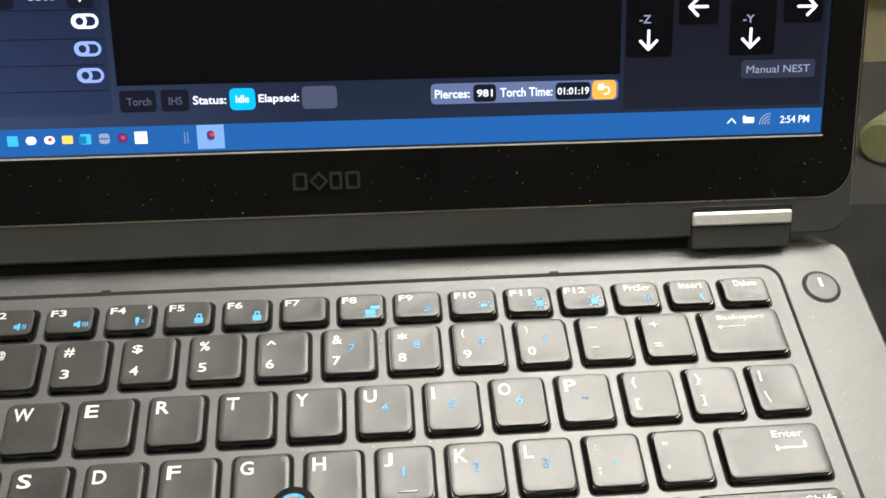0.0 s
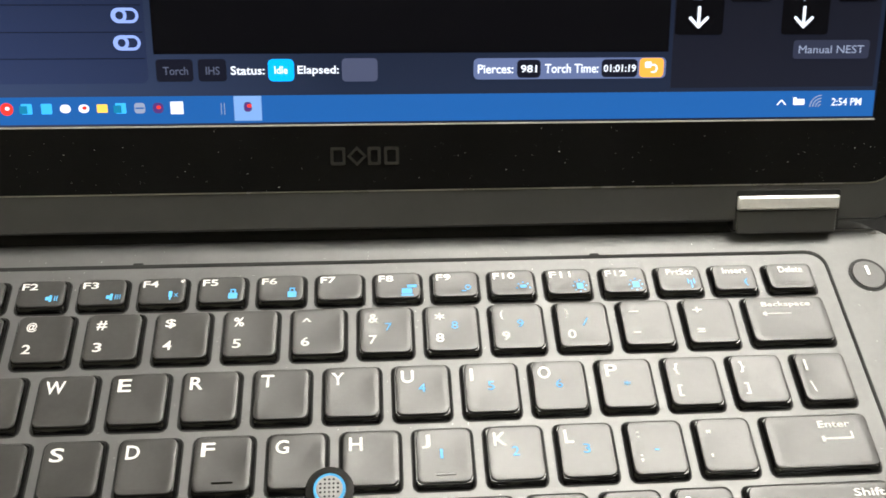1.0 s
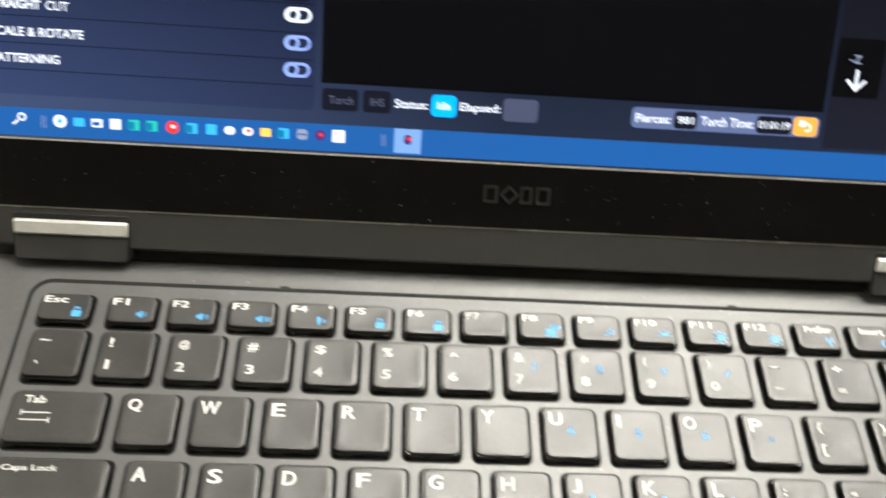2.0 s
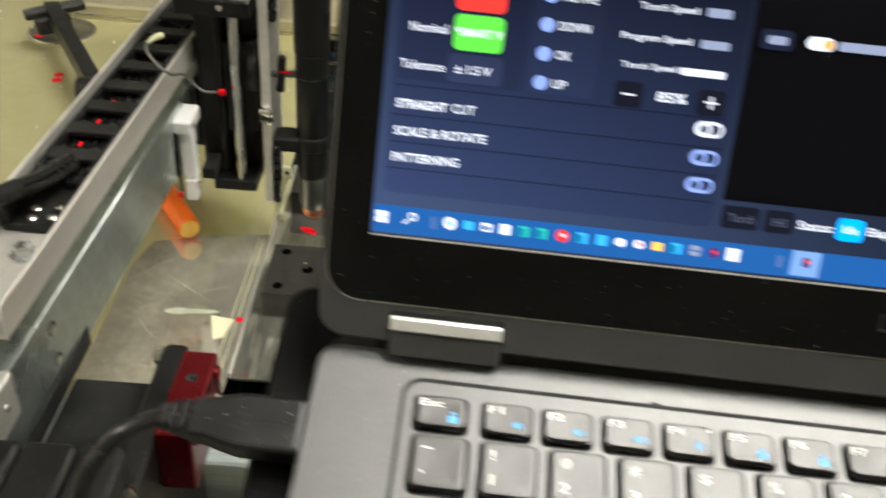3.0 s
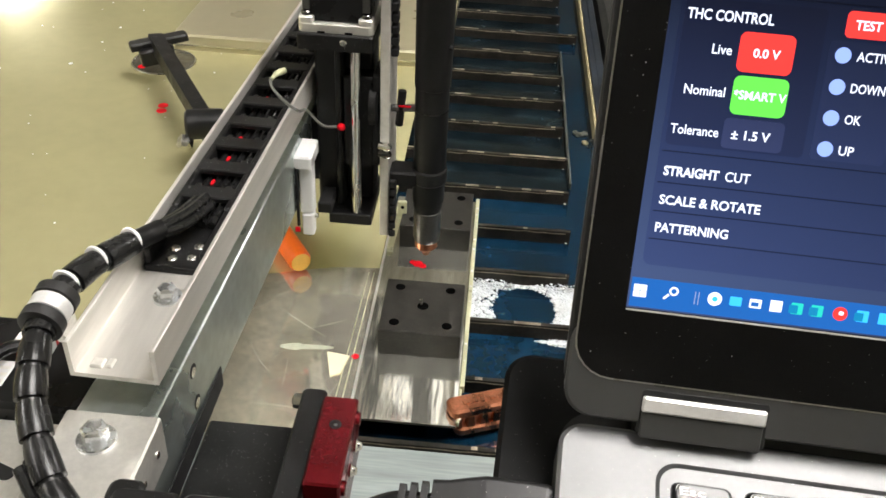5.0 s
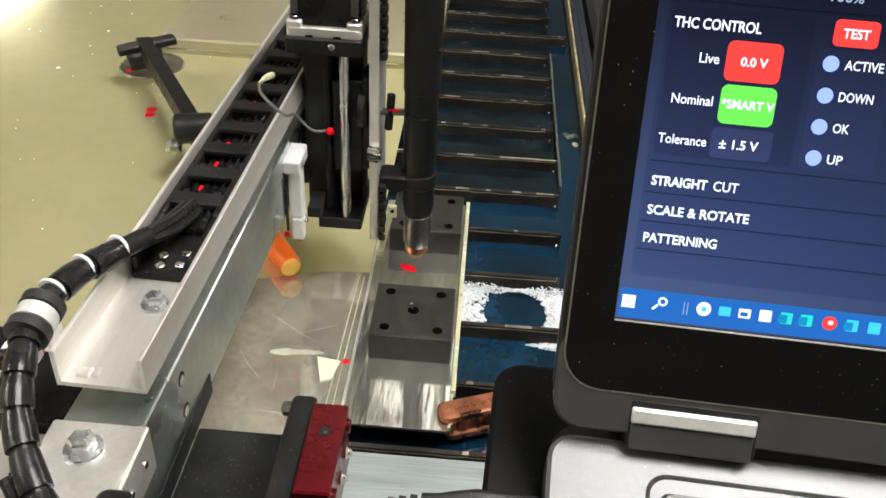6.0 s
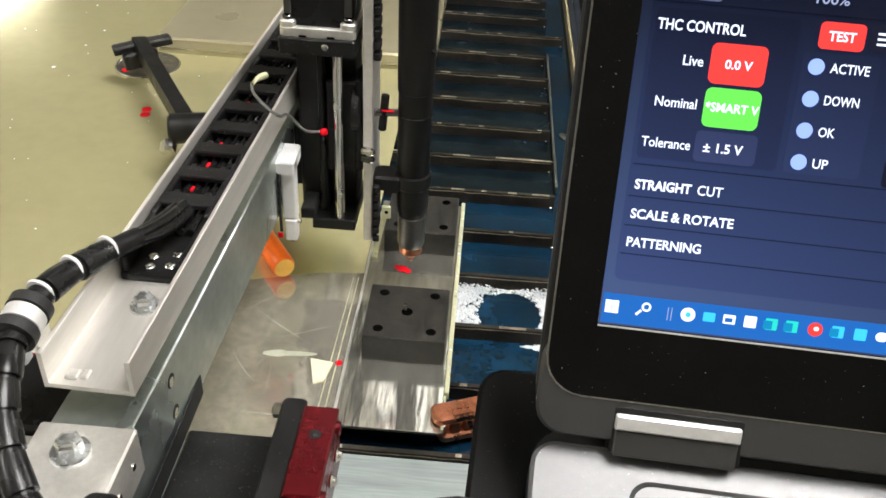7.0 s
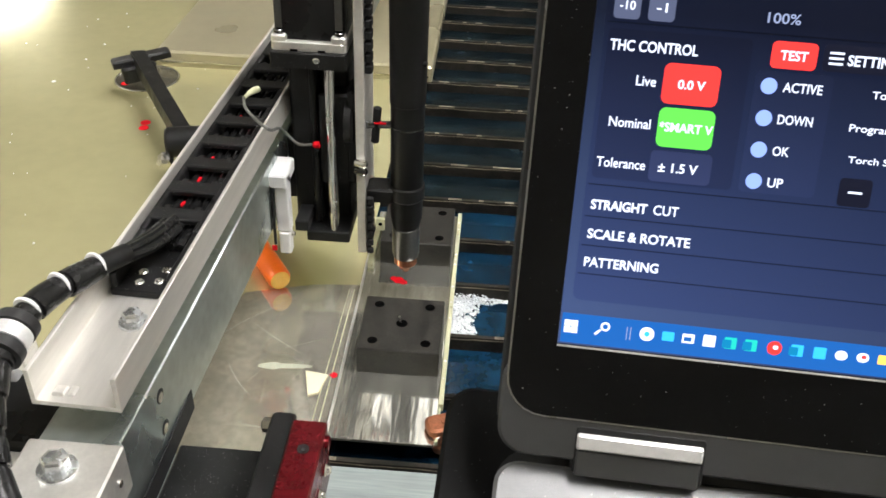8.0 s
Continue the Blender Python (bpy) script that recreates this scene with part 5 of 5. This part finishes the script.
part("end_loop", prism(-0.2190, -0.2020, 0.1250, 0.1400, -0.1700, -0.1520, 0.005, 0.002, 4), M_BLACKPL, low, "", True)
part("mount", prism(-0.2140, -0.1350, 0.050, 0.1200, -0.2360, -0.1950, 0.003, 0.0, 2), M_BLACKPL, low)
part("nut", turn_on((-0.1345, 0.120, -0.175), (-0.1290, 0.124, -0.172), [(0, 0.005), (0.9, 0.005), (1, 0.003)], 6), M_STEEL, low)

# ---- vertical axis with its motor ----
zax = thing("z_axis", "black vertical slide with stepper motor and steel rail", "slide", Matrix.Identity(4))
part("motor_flange", prism(-0.2085, -0.1485, 0.531, 0.592, -0.0835, -0.0755, 0.004, 0.001, 3), M_CAST, zax, "aluminium motor flange")
part("motor_body", prism(-0.2060, -0.1510, 0.536, 0.590, -0.0755, 0.0200, 0.008, 0.002, 4), M_MOTOR, zax, "black stepper motor", True)
for sx in (-0.2020, -0.1545):
    part("corner_lug", prism(sx - 0.0062, sx + 0.0062, 0.5312, 0.5430, -0.0755, -0.0705, 0.003, 0.0012, 3), M_CAST, zax, "", True)
    part("cap_screw", rod((sx, 0.5365, -0.0705), (sx, 0.5365, -0.0672), 0.0042, 18), M_DARKCHROME, zax)
    part("screw_socket", rod((sx, 0.5365, -0.0690), (sx, 0.5365, -0.0669), 0.0020, 6), M_HOLE, zax)
    part("bolt_channel", prism(sx - 0.003, sx + 0.003, 0.5345, 0.5365, -0.0660, 0.0180, 0.001, 0.0, 2), M_SHIELD, zax)
for sx in (-0.1900, -0.1680):
    part("notch", prism(sx - 0.003, sx + 0.003, 0.5304, 0.5320, -0.0832, -0.0815, 0.0004, 0.0, 2), M_HOLE, zax)
part("top_plate", prism(-0.2090, -0.1480, 0.527, 0.600, -0.0960, -0.0830, 0.002, 0.001, 3), M_BLACKPL, zax)
part("screw", turn_on((-0.1720, 0.5262, -0.0890), (-0.1720, 0.5275, -0.0890), [(0, 0.002), (1, 0.0035)], 14), M_STEEL, zax)
part("body", prism(-0.2000, -0.1760, 0.548, 0.600, -0.2500, -0.0960, 0.003, 0.001, 3), M_BLACKPL, zax)
part("back_channel", prism(-0.1760, -0.1530, 0.560, 0.600, -0.2500, -0.0960, 0.002, 0.001, 3), M_BLACK, zax)
part("lead_screw", rod((-0.1795, 0.545, -0.2500), (-0.1795, 0.545, -0.0960), 0.0030, 12), M_MOTOR, zax)
part("slide_rail", rod((-0.1635, 0.534, -0.2520), (-0.1635, 0.534, -0.0960), 0.0042, 20), M_STEEL, zax, "polished steel rail", True)
part("bottom_plate", prism(-0.1880, -0.1500, 0.528, 0.600, -0.2600, -0.2500, 0.002, 0.001, 3), M_BLACKPL, zax)
part("carriage", prism(-0.1760, -0.1490, 0.543, 0.575, -0.2080, -0.1240, 0.003, 0.002, 3), M_BLACKPL, zax, "black carriage")
part("mount_plate", prism(-0.2160, -0.1760, 0.600, 0.612, -0.2520, -0.0720, 0.002, 0.001, 3), M_BLACKPL, zax)
part("beam_saddle", prism(-0.2163, -0.1900, 0.560, 0.600, -0.2350, -0.1700, 0.002, 0.001, 3), M_BLACKPL, zax)
part("flange_disc", turn_on((-0.1525, 0.545, -0.148), (-0.1455, 0.545, -0.148), [(0, 0.018), (0.8, 0.018), (1, 0.015)], 28), M_BLACKPL, zax, "", True)
part("guide_block", prism(-0.1500, -0.1430, 0.536, 0.570, -0.2020, -0.1180, 0.003, 0.002, 3), M_BLACK, zax)
part("side_plate", prism(-0.1430, -0.1350, 0.532, 0.585, -0.2720, 0.0200, 0.001, 0.001, 2), M_ALU, zax, "aluminium torch side plate")
for zz in (-0.1790, -0.1860):
    part("bolt", turn_on((-0.1430, 0.5300, zz), (-0.1330, 0.5270, zz), [(0, 0.0035), (0.8, 0.0040), (1, 0.002)], 14), M_STEEL if zz > -0.18 else M_DARKCHROME, zax)
bm = bmesh.new()
for k in range(12):
    prism(-0.1350, -0.1290, 0.534, 0.546, -0.1000 + k * 0.0095, -0.0935 + k * 0.0095, 0.002, 0.001, 2, 0, None, bm)
part("toothed_edge", bm, M_BLACK, zax)
bm = bmesh.new()
for k in range(7):
    prism(-0.1345, -0.1285, 0.528, 0.540, -0.2700 + k * 0.0085, -0.2640 + k * 0.0085, 0.002, 0.001, 2, 0, None, bm)
part("toothed_edge", bm, M_BLACK, zax)
part("float_pin", rod((-0.1350, 0.540, -0.1480), (-0.1120, 0.543, -0.1480), 0.0032, 12), M_DARKCHROME, zax)
part("float_pin_collar", rod((-0.1280, 0.541, -0.1640), (-0.1255, 0.541, -0.1320), 0.0035, 12), M_BLACK, zax)
part("red_mark", prism(-0.1280, -0.1180, 0.5365, 0.5385, -0.1452, -0.1440, 0.0005, 0.0, 2), M_LASER, zax, "painted red laser line")
wire = part("sensor_wire", sweep(smooth_path([(-0.2278, 0.5113, -0.117), (-0.2218, 0.4938, -0.116), (-0.2086, 0.4743, -0.116), (-0.1957, 0.4635, -0.118), (-0.2000, 0.512, -0.1420), (-0.1890, 0.520, -0.1590), (-0.1765, 0.530, -0.1640)]), 0.0012, 8), M_WIRE, zax, "thin grey wire", True)
part("wire_plug", sweep(smooth_path([(-0.2205, 0.5305, -0.1170), (-0.2250, 0.5230, -0.1168), (-0.2275, 0.5120, -0.1170)]), lambda u: 0.0016 + 0.0012 * math.sin(math.pi * min(1, u + 0.25)), 10), M_LIP, wire, "pale plug", True)
part("red_tip", turn_on((-0.1780, 0.5285, -0.1640), (-0.1725, 0.5285, -0.1630), [(0, 0.0020), (0.4, 0.0034), (1, 0.0028)], 14), M_LASER, wire, "red wire terminal")

switch = thing("limit_switch", "pale angled limit switch bracket on the slide", "switch", Matrix.Translation((0.0040, 0, 0)))
part("bracket", prism(-0.2110, -0.1990, 0.500, 0.512, -0.2330, -0.1800, 0.002, 0.0015, 3), M_LABEL, switch)
part("arm", prism(-0.2190, -0.1990, 0.496, 0.530, -0.1880, -0.1770, 0.002, 0.0015, 3), M_LABEL, switch)
part("plunger", prism(-0.2095, -0.1995, 0.499, 0.511, -0.2550, -0.2340, 0.002, 0.0015, 3), M_LABEL, switch)
part("tip", rod((-0.2045, 0.505, -0.2590), (-0.2045, 0.505, -0.2550), 0.0022, 12), M_BLACK, switch)
part("stay", prism(-0.2000, -0.1880, 0.520, 0.560, -0.2450, -0.2350, 0.001, 0.001, 2), M_BLACK, switch)
part("screw", rod((-0.1990, 0.503, -0.2370), (-0.1960, 0.503, -0.2370), 0.0022, 12), M_STEEL, switch)
part("red_mark", prism(-0.2150, -0.2105, 0.4945, 0.4960, -0.2500, -0.2455, 0.001, 0.0, 3), M_LASER, switch, "painted red laser mark")
part("cable", sweep(smooth_path([(-0.2170, 0.4965, -0.1860), (-0.2135, 0.4965, -0.1880), (-0.2122, 0.4965, -0.1960), (-0.2118, 0.4965, -0.2440)]), 0.0014, 8), M_WRAP, switch)

# ---- plasma torch ----
torch = thing("plasma_torch", "black machine torch with steel shield and copper tip", "torch", Matrix.Identity(4))
TX, TY = -0.1010, 0.545
part("barrel", turn_on((TX, TY, -0.2120), (TX, TY, 0.060), [(0, 0.0135), (0.005, 0.0142), (0.31, 0.0142), (0.312, 0.0150), (1, 0.0166)], 36), M_TORCH, torch, "", True)
part("seam_ring", turn_on((TX, TY, -0.1485), (TX, TY, -0.1475), [(0, 0.01455), (1, 0.01455)], 36), M_DARKCHROME, torch)
part("button", rod((TX + 0.013, TY - 0.0075, -0.0900), (TX + 0.0155, TY - 0.0085, -0.0900), 0.0022, 12), M_BLACK, torch)
part("clamp_collar", turn_on((TX, TY, -0.2180), (TX, TY, -0.2040), [(0, 0.0148), (0.1, 0.0158), (0.9, 0.0158), (1, 0.0148)], 32), M_TORCH, torch, "", True)
part("clamp_arm", prism(-0.1350, -0.1100, 0.533, 0.556, -0.2190, -0.2060, 0.003, 0.002, 3), M_TORCH, torch)
part("cap", turn_on((TX, TY, -0.2480), (TX, TY, -0.2180), [(0, 0.0118), (0.2, 0.0134), (0.35, 0.0134), (0.36, 0.0142), (1, 0.0142)], 32), M_TORCH, torch, "", True)
part("shield", turn_on((TX, TY, -0.2810), (TX, TY, -0.2470), [(0, 0.0112), (0.12, 0.0124), (0.95, 0.0124), (1, 0.0110)], 32), M_SHIELD, torch, "steel shield cup", True)
part("tip", turn_on((TX, TY, -0.2980), (TX, TY, -0.2810), [(0, 0.0030), (0.15, 0.0045), (0.5, 0.0085), (0.6, 0.0105), (1, 0.0106)], 28), M_COPPER, torch, "copper nozzle", True)
clip = part("wire_clip", prism(-0.1265, -0.1185, 0.5290, 0.5330, -0.2450, -0.2330, 0.001, 0.001, 2), M_LIP, torch, "pale drilled tab")
part("hole", rod((-0.1222, 0.5284, -0.2385), (-0.1222, 0.5300, -0.2385), 0.0017, 10), M_HOLE, clip)
part("tail", prism(-0.0024, 0.0024, -0.001, 0.001, -0.040, 0.0, 0.0006, 0.0004, 2, 0, pose(-0.1240, 0.5310, -0.2440, 0, 12, 0)), M_LIP, clip)
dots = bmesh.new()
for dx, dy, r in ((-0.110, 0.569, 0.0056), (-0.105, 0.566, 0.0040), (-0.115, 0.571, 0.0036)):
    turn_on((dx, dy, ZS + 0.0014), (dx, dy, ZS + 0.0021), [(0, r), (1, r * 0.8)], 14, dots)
part("red_mark", dots, M_LASER, strip, "red laser spots painted under the torch")
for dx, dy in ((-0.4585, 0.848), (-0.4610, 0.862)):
    part("red_mark", turn_on((dx, dy, ZS - 0.0012), (dx, dy, ZS - 0.0004), [(0, 0.0065), (1, 0.006)], 12), M_LASER, sheet, "painted red laser spot")
part("red_mark", turn_on((-0.5250, 0.966, ZS - 0.0012), (-0.5250, 0.966, ZS + 0.0012), [(0, 0.006), (1, 0.0055)], 12), M_LASER, sheet, "painted red laser spot")
part("red_mark", turn_on((-0.1500, 0.4320, ZS - 0.0012), (-0.1500, 0.4320, ZS - 0.0003), [(0, 0.0036), (1, 0.003)], 12), M_LASER, sheet, "painted red laser spot")

# ---- tray under the laptop, plug and lead ----
tray = thing("laptop_tray", "dusty black tray with rounded corners holding the laptop", "tray", LAPTOP)
part("plate", prism(-0.0465, 0.3780, -0.1950, 0.0735, -0.0325, -0.0217, 0.009, 0.0015, 7), M_TRAY, tray, "", True)
post = part("post", prism(0.14, 0.20, -0.09, -0.03, -0.0450, -0.0325, 0.004, 0.0, 2), M_TANK, tray)
stand = tagged(part("stand_post", prism(0.14, 0.20, -0.115, -0.055, -1.10, -0.057, 0.006, 0.0, 2), M_TANK), "dark steel post carrying the laptop tray", "post")

plug = thing("usb_plug", "black moulded plug with lead in the laptop's side", "plug", LAPTOP)
part("shell", prism(-0.0345, -0.0200, 0.0100, 0.0215, -0.0125, -0.0080, 0.0005, 0.0003, 2), M_CAST, plug, "metal contact shell")
body_m = Matrix.Translation((-0.0298, 0.0158, -0.0102))
bm = bmesh.new()
prof = [(0.0, 0.0082, 0.0042), (-0.002, 0.0086, 0.0046), (-0.018, 0.0086, 0.0046), (-0.0235, 0.0074, 0.0044), (-0.028, 0.0062, 0.0042), (-0.0325, 0.0058, 0.0040)]
loft(bm, [[(x, a, b) for a, b in rrect(-hw, hw, -hh, hh, 0.0016, 3)] for x, hw, hh in prof], body_m)
body = part("body", bm, M_BLACKPL, plug, "dusty black moulding")
for k in range(3):
    xx = -0.0335 - 0.0030 * k
    bm = bmesh.new()
    loft(bm, [[(x, a, b) for a, b in rrect(-hw, hw, -hw * 0.8, hw * 0.8, 0.0015, 3)] for x, hw in ((xx, 0.0050 - 0.0006 * k), (xx - 0.0019, 0.0050 - 0.0006 * k))], body_m)
    part("strain_ring", bm, M_BLACKPL, plug)
part("symbol", flat(-0.0140, -0.0050, -0.0002, 0.0002, 0.00475, 0.0, body_m), M_BLACK, body)
part("symbol", flat(-0.0105, -0.0065, 0.0012, 0.0016, 0.00475, 0.0, body_m), M_BLACK, body)
part("symbol", flat(-0.0125, -0.0085, -0.0018, -0.0014, 0.00475, 0.0, body_m), M_BLACK, body)
part("dimple", turn_on(body_m @ Vector((-0.0190, 0.0002, 0.0046)), body_m @ Vector((-0.0190, 0.0002, 0.0048)), [(0, 0.0007), (1, 0.0007)], 10), M_BLACK, body)
lead = smooth_path([body_m @ Vector(p) for p in ((-0.032, 0, 0), (-0.044, -0.001, -0.001), (-0.056, -0.008, -0.006), (-0.064, -0.020, -0.018), (-0.066, -0.040, -0.040), (-0.060, -0.080, -0.085))])
part("lead", sweep(lead, 0.0028, 12), M_WRAP, plug, "", True)

# ---- beyond the laptop's far side ----
paper = thing("paper_stack", "small stack of torn white paper on the tray", "paper", LAPTOP)
for k in range(4):
    part("sheet", prism(0.3330 + 0.0015 * k, 0.3660 - 0.002 * k, -0.050 + 0.002 * k, 0.0075 - 0.003 * k, -0.0217 + 0.0012 * k, -0.0207 + 0.0012 * k, 0.001, 0.0, 2, 0, pose(0, 0, 0, 0, 0, 0.6 * k)), M_LABEL, paper)
# plain dark block added to hide the lit floor beyond the tank
cab = thing("side_dark_block", "plain dark block added behind the laptop to keep it dark", "cabinet", Matrix.Identity(4))
part("body", prism(0.138, 1.55, 0.36, 1.75, -1.10, -0.400, 0.01, 0.0, 3), M_MAT, cab)
part("cloth", prism(0.130, 1.56, 0.352, 1.76, -0.400, -0.372, 0.02, 0.01, 4), M_MAT, cab, "rounded dark top", True)
hose = thing("hose_end", "pale olive hose end lying on the dark block", "hose", Matrix.Identity(4))
hp = smooth_path([(0.835, 0.690, -0.344), (0.890, 0.730, -0.344), (0.980, 0.760, -0.344), (1.10, 0.760, -0.344), (1.25, 0.80, -0.344)])
part("tube", sweep(hp, 0.027, 18), M_HOSE, hose, "", True)
part("collar", turn_on((0.825, 0.683, -0.343), (0.855, 0.704, -0.343), [(0, 0.024), (0.1, 0.029), (0.9, 0.029), (1, 0.027)], 24), M_HOSE, hose, "pale collar", True)
crate = thing("beige_box", "beige box with a lid on the dark block", "box", Matrix.Identity(4))
part("body", prism(0.86, 1.35, 0.98, 1.45, -0.372, -0.270, 0.01, 0.003, 3), M_BOXTOP, crate)
part("lid", prism(0.85, 1.36, 0.97, 1.46, -0.270, -0.235, 0.012, 0.006, 4), M_BOXTOP, crate, "paler lid", True)
